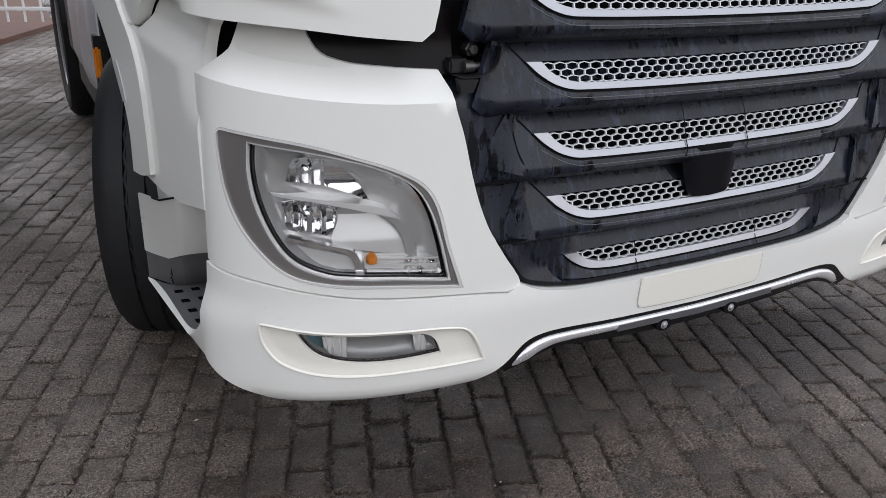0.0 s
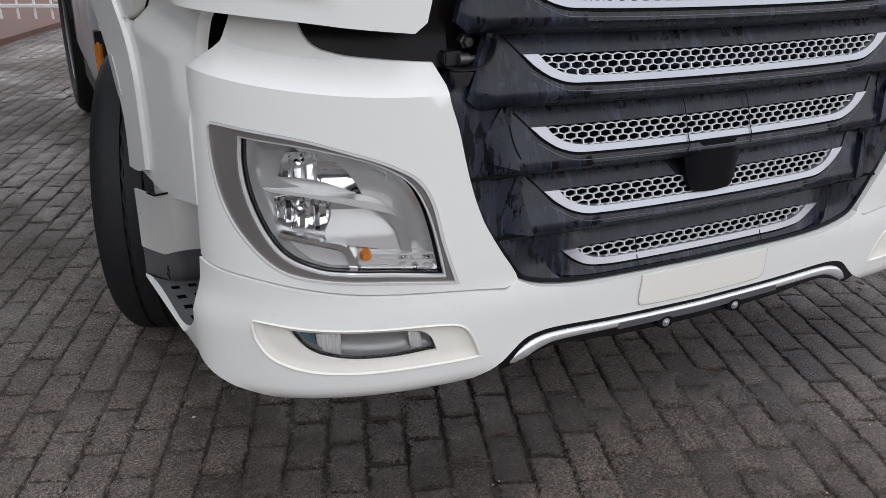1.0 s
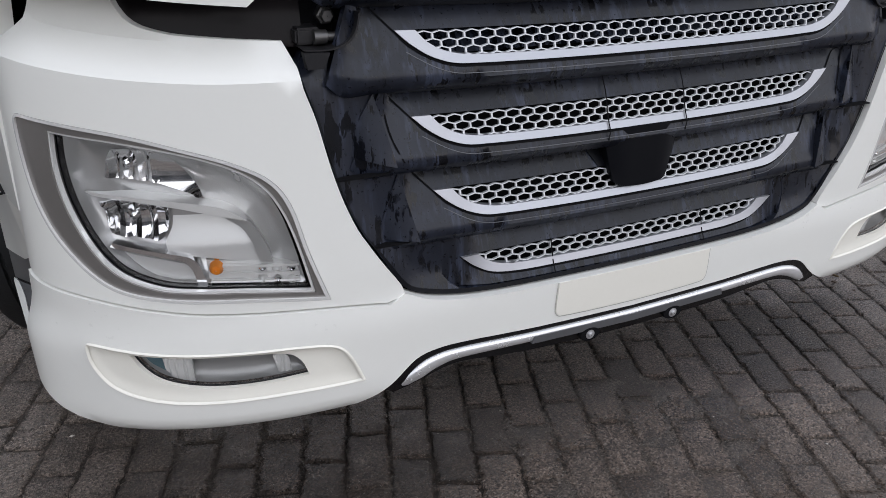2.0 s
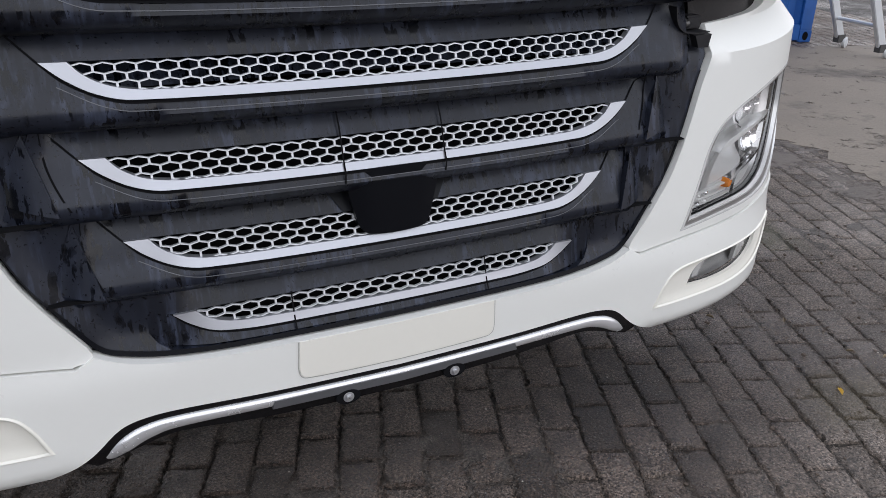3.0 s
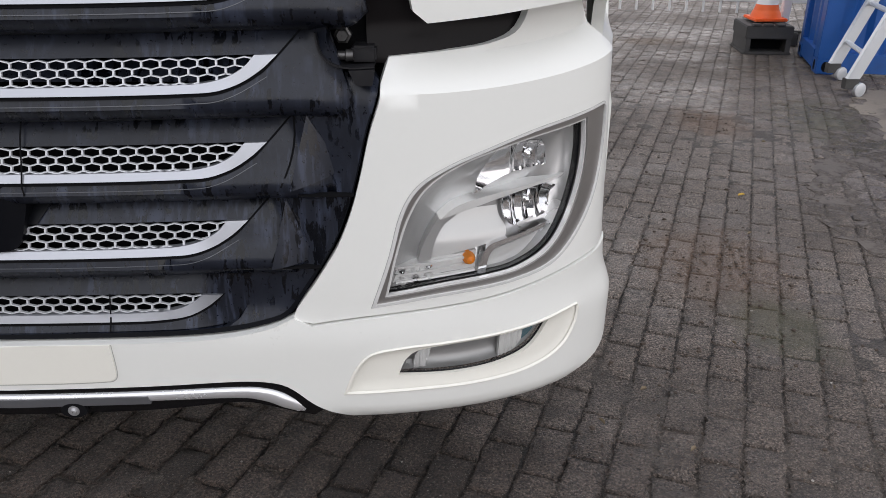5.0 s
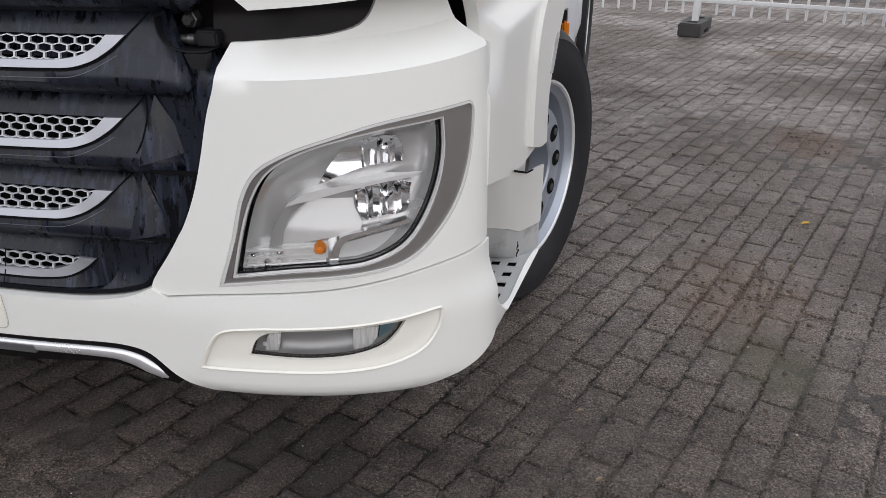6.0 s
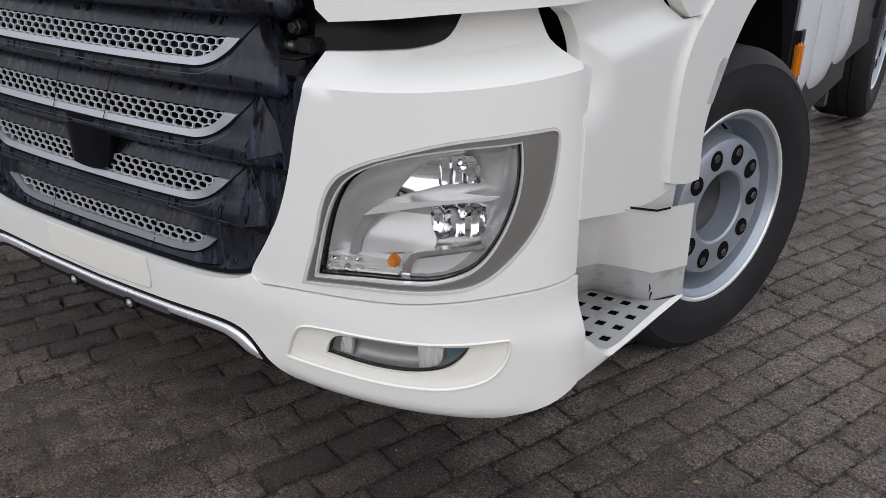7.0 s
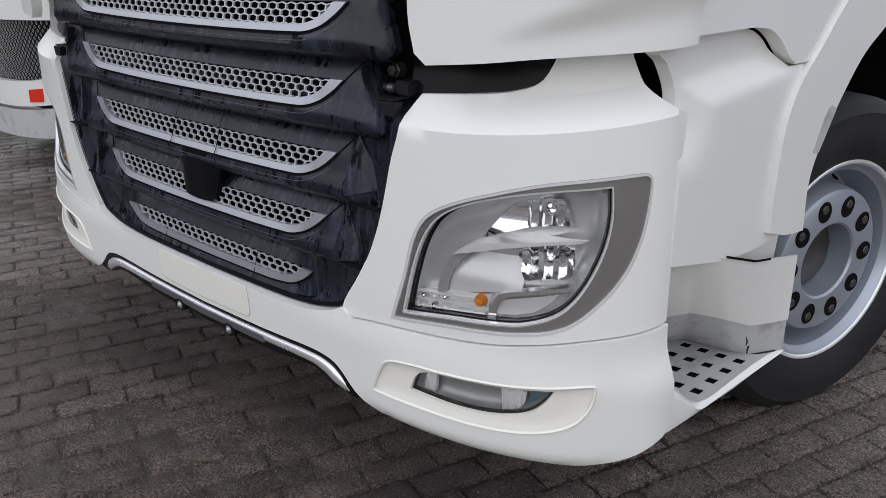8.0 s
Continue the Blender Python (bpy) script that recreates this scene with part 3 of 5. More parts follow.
LOW = [(0.575, 0.553, 1), (0.608, 0.535, 1), (0.74, 0.552), (0.95, 0.568), (1.05, 0.584), (1.15, 0.605), (1.2245, 0.620, 1), (1.2249, 0.402, 1), (1.2232, 0.381), (1.205, 0.350), (1.16, 0.326), (1.08, 0.308), (0.95, 0.298), (0.82, 0.299), (0.70, 0.313), (0.635, 0.336), (0.60, 0.358), (0.553, 0.398), (0.505, 0.411), (0.44, 0.412), (0.26, 0.402), (0.0, 0.396, 1), (0.0, 0.500, 1), (0.30, 0.504), (0.43, 0.512), (0.52, 0.529)]
for side in (1, -1):
    bez = curve2(uv(BEZEL_OUT, side), 6)
    part("corner_panel", sheet(lowered(curve2(uv(PANEL, side), 4)), [lowered(inset(bez, -0.002))], on_panel(0), 0.025, 0.03, lines=(0.984, 1.041)), WHITE, truck)
    headlight(side)
    fog_lamp(side)
bumper_loop = curve2(uv(LOW, 1), 4)
# the bumper is one piece: its right half and the mirror image, joined along the middle line
start = next(i for i, p in enumerate(bumper_loop) if abs(p[0]) < 1e-6 and p[1] > 0.45)
ordered = bumper_loop[start:] + bumper_loop[:start]
whole = ordered + [Vector((-p[0], p[1])) for p in reversed(ordered) if abs(p[0]) > 1e-6]
bumper = part("bumper", sheet(whole, [inset(curve2(uv(FOG_OUT, sd), 5), -0.0005) for sd in (1, -1)], on_skin(0.004), 0.022, 0.03, lines=(0.318, 0.335, 0.352)), WHITE, truck)
part("plate_holder", sheet(curve2(mirror([(0.0, 0.4995, 1), (0.214, 0.5015, 1), (0.216, 0.432), (0.200, 0.418), (0.0, 0.412)]), 5), [], on_skin(0.0065), 0.03, 0.006), CREAM, bumper, "blank cream number plate pad")
pad_out = [(0.2175, 0.5015, 1), (0.2190, 0.432), (0.203, 0.4150), (0.0, 0.4092)]
pad_in = [(0.0, 0.4106), (0.2022, 0.4164), (0.2176, 0.432), (0.2161, 0.5015, 1)]
pad_loop = pad_out + [(-p[0], *p[1:]) for p in reversed(pad_out[:-1])] + [(-p[0], *p[1:]) for p in reversed(pad_in[1:])] + pad_in
part("pad_seam", sheet(curve2(pad_loop, 5), [], on_skin(0.0052), 0.03, 0.003, rim=False), SEAMGREY, bumper)

# bar under the bumper
BAR_TOP = [(0.0, 0.386), (0.26, 0.391), (0.44, 0.399), (0.506, 0.396), (0.552, 0.378), (0.609, 0.330)]
BAR_FOOT = [(0.0, 0.362), (0.26, 0.368), (0.44, 0.374), (0.494, 0.368), (0.538, 0.350), (0.590, 0.318)]


def along_bar(points, u):
    """A point on the smooth line through the bar's edge points, mirrored for negative u."""
    a = min(abs(u), 4.9999)
    i = int(a)
    q = [Vector(points[min(k, 5)]) if k >= 0 else Vector((-points[-k][0], points[-k][1])) for k in (i - 1, i, i + 1, i + 2)]
    f = a - i
    p = 0.5 * (2 * q[1] + (q[2] - q[0]) * f + (2 * q[0] - 5 * q[1] + 4 * q[2] - q[3]) * f * f + (3 * q[1] - q[0] - 3 * q[2] + q[3]) * f ** 3)
    return Vector((math.copysign(p.x, u), p.y))


bm = bmesh.new()
rows = []
for u in np.linspace(-5, 5, 101):
    top, low = along_bar(BAR_TOP, float(u)), along_bar(BAR_FOOT, float(u))
    ring = []
    for f, d in ((0.0, -0.03), (0.0, 0.000), (0.05, 0.005), (0.14, 0.0085), (0.30, 0.0105), (0.60, 0.0105), (0.85, 0.0095), (0.95, 0.007), (1.0, 0.002), (1.0, -0.03)):
        p = top + (low - top) * f
        ring.append(bm.verts.new(skin(p.x, p.y, d - 0.014 * ease(abs(u), 3.9, 5.0))))
    rows.append(ring)
for a, b in zip(rows, rows[1:]):
    for k in range(len(a) - 1):
        bm.faces.new((a[k], b[k], b[k + 1], a[k + 1]))
for end in (rows[0], rows[-1]):
    bm.faces.new(end)
bmesh.ops.recalc_face_normals(bm, faces=bm.faces)
bar = part("lower_bar", bm, BARPAINT, truck, "silver painted bar under the bumper", angle=50)
part("rubber_lip", sheet(curve2(mirror([(0.0, 0.402), (0.26, 0.407), (0.44, 0.417), (0.505, 0.416), (0.56, 0.400), (0.62, 0.34, 1), (0.60, 0.322, 1), (0.55, 0.340), (0.49, 0.358), (0.44, 0.362), (0.26, 0.343), (0.0, 0.335)]), 5), [], lambda u, v, e: skin(u, v, 0.002 + e), 0.02, 0.05), GLOSS, bar, "black rubber lip")
part("insert", sheet(curve2(mirror([(0.0, 0.3775, 1), (0.272, 0.3835, 1), (0.277, 0.367, 1), (0.0, 0.360, 1)]), 3), [], lambda u, v, e: skin(u, v, 0.0135 + e), 0.03, 0.02), INSERT, bar, "matt dark grey insert")
for x in (-0.121, 0.121):
    m = Matrix.Translation((x, -0.014, 0.353)) @ pose(0, 0, 0, 90, 0, 0)
    bm = bmesh.new()
    lathe(bm, [(0.001, 0.008), (0.0055, 0.0075), (0.0072, 0.005), (0.0072, 0.003), (0.0115, 0.0025), (0.0115, -0.004)], 20, m)
    bolt = part("bolt", bm, BOLT, bar, "round headed steel bolt")
    bm = bmesh.new()
    lathe(bm, [(0.001, 0.0015), (0.021, 0.0015), (0.022, -0.006)], 24, m @ Matrix.Diagonal((1.25, 0.78, 1, 1)))
    part("socket", bm, DARK, bolt)

# ---- grille ----
GRILLE = [(0.0, 0.502), (0.30, 0.506), (0.43, 0.514), (0.52, 0.531), (0.572, 0.556), (0.622, 0.634), (0.656, 0.688), (0.687, 0.757), (0.709, 0.828), (0.730, 0.913), (0.750, 0.975), (0.756, 1.004, 1)]
grille = part("grille", sheet(curve2(mirror(GRILLE + [(0.80, 1.06, 1), (0.82, 1.9, 1), (0.0, 1.9, 1)]), 4), [], lambda u, v, e: Vector((u, 0.115 + e * 0, v)), 0.06, 0.02, rim=False), DARK, truck, "black slatted grille with silver strips and honeycomb mesh")
# moulded edge between the slats and the white panels
ring_in = [(0.0, 0.514), (0.42, 0.521), (0.478, 0.560), (0.470, 0.640), (0.520, 0.660), (0.575, 0.690), (0.560, 0.790), (0.610, 0.815), (0.640, 0.850), (0.600, 0.945), (0.640, 0.965), (0.660, 0.985, 1), (0.640, 1.0, 1), (0.0, 1.0, 1)]
def edge_place(u, v, e):
    p = skin(math.copysign(along(abs(u)), u), v, 0.0)
    depth = 0.016 + 0.016 * ease(gap_to((u, v), edge_loop), 0.0, 0.05)
    return Vector((p.x, p.y + depth - e, v))
edge_loop = curve2(mirror(GRILLE + [(0.735, 1.030, 1), (0.690, 1.030), (0.655, 1.055), (0.645, 1.10, 1), (0.0, 1.10, 1)]), 4)
part("grille_edge", sheet(inset(edge_loop, 0.003), [curve2(mirror(ring_in), 3)], edge_place, 0.022, 0.03), BLACK, grille)
# black rim along the foot and the sides of the grille
bm = bmesh.new()
rim = []
for a, b in zip(inset(edge_loop, 0.0035), inset(edge_loop, 0.0125)):
    if a[1] < 0.95:
        wide = 0.25 + 0.75 * (1 - ease(a[1], 0.56, 0.70))
        c = Vector(a).lerp(Vector(b), wide)
        pair = [skin(math.copysign(along(abs(p[0])), p[0]), p[1]) + Vector((0, depth, 0)) for p, depth in ((a, 0.0125), (c, 0.0138))]
        rim.append([bm.verts.new(p) for p in pair])
    else:
        rim.append(None)
for a, b in zip(rim, rim[1:] + rim[:1]):
    if a and b:
        bm.faces.new((a[0], b[0], b[1], a[1]))
part("rim_line", bm, COVER, grille, "black rim round the grille")
for z, x0, x1 in ((0.800, 0.600, 0.700), (0.655, 0.560, 0.632)):
    for side in (1, -1):
        bm = bmesh.new()
        box(bm, (min(side * x0, side * x1), 0.012, z - 0.0015), (max(side * x0, side * x1), 0.030, z + 0.0015))
        part("joint_line", bm, DARK, grille)

SECTION_V = [-0.122, -0.114, -0.102, -0.084, -0.066, -0.062, -0.046, 0.0, 0.006, 0.055, 0.075]
SECTION_Y = [0.085, 0.050, 0.026, 0.014, 0.018, 0.021, 0.030, 0.044, 0.047, 0.076, 0.088]
SLATS = [(0.600, 1.206, 0.700, 0.735), (0.577, 1.051, 0.660, 0.705), (0.545, 0.894, 0.602, 0.668), (0.497, 0.742, 0.566, 0.622), (0.433, 0.587, 0.474, 0.500)]


def strip_outline(w, z, grow=0.0):
    g = grow
    if z < 0.6:
        return [(0.0, z - 0.049 - g), (w - 0.21, z - 0.0485 - g), (w - 0.13, z - 0.047 - g), (w - 0.07, z - 0.040 - g * 0.9), (w - 0.030 + g * 0.7, z - 0.022 - g * 0.6), (w + g, z + 0.001, 1)]
    return [(0.0, z - 0.0595 - g), (w - 0.13, z - 0.0578 - g), (w - 0.075, z - 0.0475 - g * 0.9), (w - 0.032 + g * 0.7, z - 0.025 - g * 0.6), (w + g, z + 0.001, 1)]


def slat(w, z, top, bottom, last, bow):
    def y_of(u, v):
        zr = v - z
        y = float(np.interp(zr, SECTION_V, SECTION_Y))
        edge = float(np.interp(zr, [-0.12, 0.07], [bottom, top]))
        fade = ease(edge - abs(u), 0.0, 0.14 if last else 0.04)
        bend = skin(along(abs(u)), v, 0).y - skin(0, v, 0).y
        return bend + 0.036 + (y - 0.036) * fade
    def sag(u):
        """The slats hang a little lower in the middle than at their ends."""
        return bow * max(0.0, 1.0 - (u / w) ** 2)
    def place(u, v, e):
        return Vector((u, y_of(u, v) - e, v + sag(u)))
    low = z - 0.119 if not last else z - 0.072
    outline = mirror([(0.0, low, 1), (bottom - 0.10, low), (bottom - 0.03, low + 0.012), (bottom, low + 0.035, 1), (top, z + 0.068, 1), (0.0, z + 0.068, 1)])
    if last:
        outline = mirror([(0.0, 0.519, 1), (0.30, 0.521), (0.43, 0.526), (0.512, 0.543), (0.557, 0.567), (0.602, 0.632), (0.618, 0.652, 1), (0.47, 0.652, 1), (0.44, 0.639, 1), (0.0, 0.639, 1)])
    hole = curve2(mirror(strip_outline(w, z, 0.001) + [(0.0, z + 0.001, 1)]), 5)
    lines = [z + v for v in (-0.114, -0.102, -0.084, -0.066, 0.006, 0.055) if low < z + v < z + 0.06]
    body = part("slat", sheet(curve2(outline, 4), [hole], place, 0.020, 0.018, lines=lines), BLACK, grille, angle=50)
    # silver strip, turned up at both ends
    outer = strip_outline(w, z)
    inner = [(w - 0.040, z + 0.001, 1), (w - 0.062, z - 0.020), (w - 0.10, z - 0.037), (w - 0.16, z - 0.0445), (0.0, z - 0.0460)]
    mesh_edge = [(0.0, z - 0.0475), (w - 0.16, z - 0.0460), (w - 0.10, z - 0.038), (w - 0.062, z - 0.021)]
    if last:
        inner = [(w - 0.040, z + 0.001, 1), (w - 0.062, z - 0.016), (w - 0.10, z - 0.028), (w - 0.16, z - 0.0325), (0.0, z - 0.0345)]
        mesh_edge = [(0.0, z - 0.0355), (w - 0.16, z - 0.0340), (w - 0.10, z - 0.0295), (w - 0.062, z - 0.017)]
    part("silver_strip", sheet(curve2(mirror(outer + inner), 5), [], lambda u, v, e: Vector((u, y_of(u, v) - 0.0065 - e, v + sag(u))), 0.018, 0.016), SILVER, body, "silver painted strip")
    # thin paler line under the strip: the lip's edge highlight, put in as colour
    g1 = strip_outline(w, z, 0.017)
    g2 = strip_outline(w, z, 0.0185)
    if not last:
        part("lip_highlight", sheet(curve2(mirror(g1[:4] + list(reversed(g2[:4]))), 5), [], lambda u, v, e: Vector((u, y_of(u, v) - 0.0012 - e, v + sag(u))), 0.02, 0.002, rim=False), HIGHLIGHT, body)
    # dark gap under the strip and round its ends
    g3, g4 = strip_outline(w, z, 0.0012), strip_outline(w, z, 0.0065)
    part("strip_gap", sheet(curve2(mirror(g3[:-1] + [(w + 0.001, z + 0.002, 1), (w + 0.006, z + 0.003, 1)] + list(reversed(g4[:-1]))), 5), [], lambda u, v, e: Vector((u, y_of(u, v) - 0.0016 - e, v + sag(u))), 0.018, 0.002, rim=False), DARK, body)
    # honeycomb mesh
    bm = bmesh.new()
    area = curve2(mirror(mesh_edge + [(w - 0.036, z + 0.0005, 1), (0.0, z + 0.0005, 1)]), 4)
    px, pz, amp = 0.0324, 0.0134, 0.0019
    def wire(a, b, t=0.00095):
        mid = (a + b) / 2
        if not inside(mid, area):
            return
        d = (b - a)
        nrm = Vector((-d.y, d.x)).normalized() * t
        d = d.normalized() * t * 0.5
        quad = [a - d - nrm, b + d - nrm, b + d + nrm, a - d + nrm]
        front = [bm.verts.new((p.x, y_of(p.x, p.y) - 0.001, p.y + sag(p.x))) for p in quad]
        back = [bm.verts.new((p.x, y_of(p.x, p.y) + 0.0045, p.y + sag(p.x))) for p in quad]
        bm.faces.new(front)
        for i in range(4):
            bm.faces.new((front[i], back[i], back[(i + 1) % 4], front[(i + 1) % 4]))
    for r in range(4):
        zz = z - 0.0040 - r * pz
        n = int(w / px) + 2
        for i in range(-n, n + 1):
            x = (i + 0.5 * (r % 2)) * px
            a, b, c = Vector((x - px / 2, zz - amp)), Vector((x, zz + amp)), Vector((x + px / 2, zz - amp))
            wire(a, b)
            wire(b, c)
            wire(Vector((x - px / 2, zz - amp)), Vector((x - px / 2, zz - pz + amp)), 0.0019)
    part("honeycomb_mesh", bm, MESH, body, "silver honeycomb mesh", smooth=False)
    return body


FACET_UP = [(0.620, 0.945), (0.680, 0.838), (0.586, 0.812)]
FACET_LOW = [(0.572, 0.786), (0.632, 0.668), (0.540, 0.655)]
slats = [slat(w, z, top, bottom, z < 0.6, -0.005 if z < 0.6 else -0.009) for w, z, top, bottom in SLATS]


def seam(x, z0, z1, y, parent):
    bm = bmesh.new()
    zs = np.linspace(z0, z1, 9)
    vs = []
    for z in zs:
        yy = y(z)
        vs.append([bm.verts.new((x + dx, yy - 0.0018, z)) for dx in (-0.0016, 0.0016)])
    for a, b in zip(vs, vs[1:]):
        bm.faces.new((a[0], a[1], b[1], b[0]))
    part("seam", bm, DARK, parent)


for x in (-0.103, 0.103):
    seam(x, 0.894 - 0.112, 0.894 + 0.05, lambda z: float(np.interp(z - 0.894, SECTION_V, SECTION_Y)) - 0.0035, slats[2])
for x in (-0.212, 0.212):
    seam(x, 0.518, 0.587 + 0.002, lambda z: float(np.interp(z - 0.587, SECTION_V, SECTION_Y)) - 0.0035, slats[4])
for side in (1, -1):
    for (x0, z0), (x1, z1), row in (((0.596, 0.945), (0.560, 0.800), 2), ((0.560, 0.792), (0.535, 0.655), 3)):
        bm = bmesh.new()
        pts = []
        for i in range(9):
            u = i / 8
            x, z = x0 + (x1 - x0) * u + 0.012 * math.sin(u * math.pi), z0 + (z1 - z0) * u
            zr = z - SLATS[row][1]
            y = float(np.interp(zr, SECTION_V, SECTION_Y))
            edge = float(np.interp(zr, [-0.12, 0.07], [SLATS[row][3], SLATS[row][2]]))
            y = 0.036 + (y - 0.036) * ease(edge - x, 0.0, 0.04) - 0.0012
            pts.append([bm.verts.new((side * (x + dx), y, z)) for dx in (-0.0018, 0.0018)])
        for a, b in zip(pts, pts[1:]):
            bm.faces.new((a[0], a[1], b[1], b[0]))
        part("seam", bm, DARK, slats[row])

# a dark gap at each end of the sloping shelves, and the tapering facets beyond them
for side in (1, -1):
    for row in (1, 2, 3, 4):
        w, z = SLATS[row][0], SLATS[row][1]
        bm = bmesh.new()
        pts = []
        for i in range(7):
            x, zz = w + 0.003 + 0.048 * i / 6, z + 0.002 + 0.050 * i / 6
            edge = float(np.interp(zz - z, [-0.12, 0.07], [SLATS[row][3], SLATS[row][2]]))
            y = 0.036 + (float(np.interp(zz - z, SECTION_V, SECTION_Y)) - 0.036) * ease(edge - x, 0.0, 0.04) - 0.0015
            pts.append([bm.verts.new((side * (x + dx), y, zz)) for dx in (-0.0022, 0.0022)])
        for a, b in zip(pts, pts[1:]):
            bm.faces.new((a[0], a[1], b[1], b[0]))
        part("seam", bm, DARK, slats[row])
    for row, tri in ((2, FACET_UP), (3, FACET_LOW)):
        bm = sheet([(side * x, z) for x, z in tri], [], lambda u, v, e: Vector((u, 0.034 - 0.22 * (tri[0][1] - v) + 0.45 * (abs(u) - tri[2][0]) * ease(abs(u), tri[2][0], tri[1][0]) - e, v)), 0.015, 0.02)
        part("end_facet", bm, BLACK, slats[row], "tapering black facet", angle=20)

# radar cover in the middle of the grille
cover = curve2(mirror([(0.0, 0.826, 1), (0.100, 0.826, 1), (0.098, 0.800), (0.082, 0.735), (0.070, 0.702), (0.050, 0.692), (0.0, 0.688)]), 6)
part("radar_cover", sheet(cover, [], lambda u, v, e: Vector((u, 0.016 - e + 0.02 * ease(abs(u), 0.05, 0.11), v)), 0.02, 0.05), COVER, grille, "flat black sensor cover")

# black sheet on the shelf: shade in the recess round the cover, as colour
notch_shade = mirror([(0.0, 0.744, 1), (0.100, 0.744, 1), (0.134, 0.792, 1), (0.0, 0.792, 1)])
part("notch_shade", sheet([p[:2] for p in notch_shade], [], lambda u, v, e: Vector((u, float(np.interp(v - 0.742, SECTION_V, SECTION_Y)) - 0.0030 - e, v - 0.009 * (1 - (u / 0.497) ** 2))), 0.02, 0.004), COVER, grille)

# ---- hinge recess and dark trim over the headlamp panel ----
for side in (1, -1):
    trim = curve2([(side * x, z, *c) for x, z, *c in [(0.735, 1.028, 1), (0.92, 1.034), (1.03, 1.042), (1.10, 1.07), (1.12, 1.16, 1), (0.735, 1.16, 1)]], 4)
    def trim_place(u, v, e):
        p, n = plan(math.copysign(along(abs(u)), u))
        q = p + n * (e - 0.076 - 0.016 * ease(v, 1.04, 1.08))
        return Vector((q.x, q.y, v))
    cover = part("upper_trim", sheet(trim, [], trim_place, 0.03, 0.03), SMOKED, truck, "dark smoked trim strip above the headlamp panel")
    pts = [(0.742, 1.030), (0.700, 1.028), (0.668, 1.036), (0.650, 1.055), (0.643, 1.085)]
    loop = curve2([(x, z) for x, z in pts] + [(x + 0.0025, z + 0.0025) for x, z in reversed(pts)], 4)
    lip = sheet([(side * p[0], p[1]) for p in loop], [], lambda u, v, e: Vector((u, 0.028 - e, v)), 0.02, 0.05)
    part("hinge_lip", lip, SATIN, truck)
    # hinge: round cap over a lying pin between two lugs
    m = Matrix.Translation((side * 0.687, 0.080, 1.078)) @ pose(0, 0, 0, 90, 0, 0)
    bm = bmesh.new()
    lathe(bm, [(0.001, 0.012), (0.010, 0.012), (0.012, 0.009), (0.012, 0.002), (0.016, 0.001), (0.016, -0.02)], 6, m)
    hinge = part("hinge", bm, STEEL, truck, "dull steel hinge in a dark recess", smooth=False)
    bm = bmesh.new()
    lathe(bm, [(0.001, 0.026), (0.009, 0.024), (0.011, 0.012), (0.008, 0.010), (0.008, -0.010), (0.012, -0.012), (0.013, -0.035), (0.001, -0.036)], 18, Matrix.Translation((side * 0.682, 0.060, 1.046)) @ pose(0, 0, 0, 0, 90, 0))
    part("pin", bm, STEEL, hinge)
    bm = bmesh.new()
    box(bm, (side * 0.725 - 0.022, 0.060, 1.034), (side * 0.725 + 0.022, 0.110, 1.062))
    bmesh.ops.bevel(bm, geom=list(bm.edges), offset=0.004, segments=2, affect="EDGES")
    part("lug", bm, SATIN, hinge)
    bm = bmesh.new()
    box(bm, (side * 0.660 - 0.006, 0.066, 1.036), (side * 0.660 + 0.006, 0.110, 1.064))
    part("lug", bm, SATIN, hinge)
    pts = [(0.745, 1.028), (0.700, 1.026), (0.712, 1.000), (0.740, 1.000)]
    part("grille_tab", sheet([(side * p[0], p[1]) for p in pts], [], lambda u, v, e: Vector((u, 0.022 - e, v)), 0.02, 0.02), SATIN, truck)

# ---- cab over the grille and the headlamp panels ----
CAB = [(0.836, 1.108, 1), (0.95, 1.118), (1.05, 1.130), (1.15, 1.139), (1.2245, 1.148, 1), (1.2245, 1.62, 1), (0.80, 1.62, 1), (0.800, 1.20), (0.812, 1.128, 1)]


def cab_skin(u, v, e):
    p, n = plan(u)
    a = abs(p.x)
    high, low = 1.148 + 0.51 * (a - 0.941), 1.148 + 0.155 * max(0.0, a - 0.98)
    wedge = 0.026 * ease(a, 0.94, 1.16) * ease(v, low, max(low + 0.02, high))
    q = p + n * (0.006 + wedge - 0.06 * max(0, v - 1.25) + e)
    return Vector((q.x, q.y, v))


for side in (1, -1):
    part("cab_corner", sheet(curve2(uv(CAB, side), 4), [], cab_skin, 0.011, 0.03), WHITE, truck, angle=50)
bm = bmesh.new()
box(bm, (-1.20, 0.32, 1.18), (1.20, 2.15, 3.35))
bmesh.ops.bevel(bm, geom=list(bm.edges), offset=0.12, segments=4, affect="EDGES")
part("cab_shell", bm, WHITE, truck)
bm = bmesh.new()
box(bm, (-0.80, 0.12, 1.9), (0.80, 0.4, 2.0))
box(bm, (-0.92, 0.19, 0.50), (-0.62, 0.26, 1.00))
box(bm, (0.62, 0.19, 0.50), (0.92, 0.26, 1.00))
box(bm, (-1.14, 0.40, 0.60), (-0.70, 0.60, 1.20))
box(bm, (0.70, 0.40, 0.60), (1.14, 0.60, 1.20))
box(bm, (-0.80, 0.20, 0.42), (0.80, 2.3, 1.20))
box(bm, (-0.44, 1.9, 0.60), (0.44, 6.2, 0.95))
part("chassis", bm, DARK, truck, "dark chassis behind the panels")


TREAD = 0.378


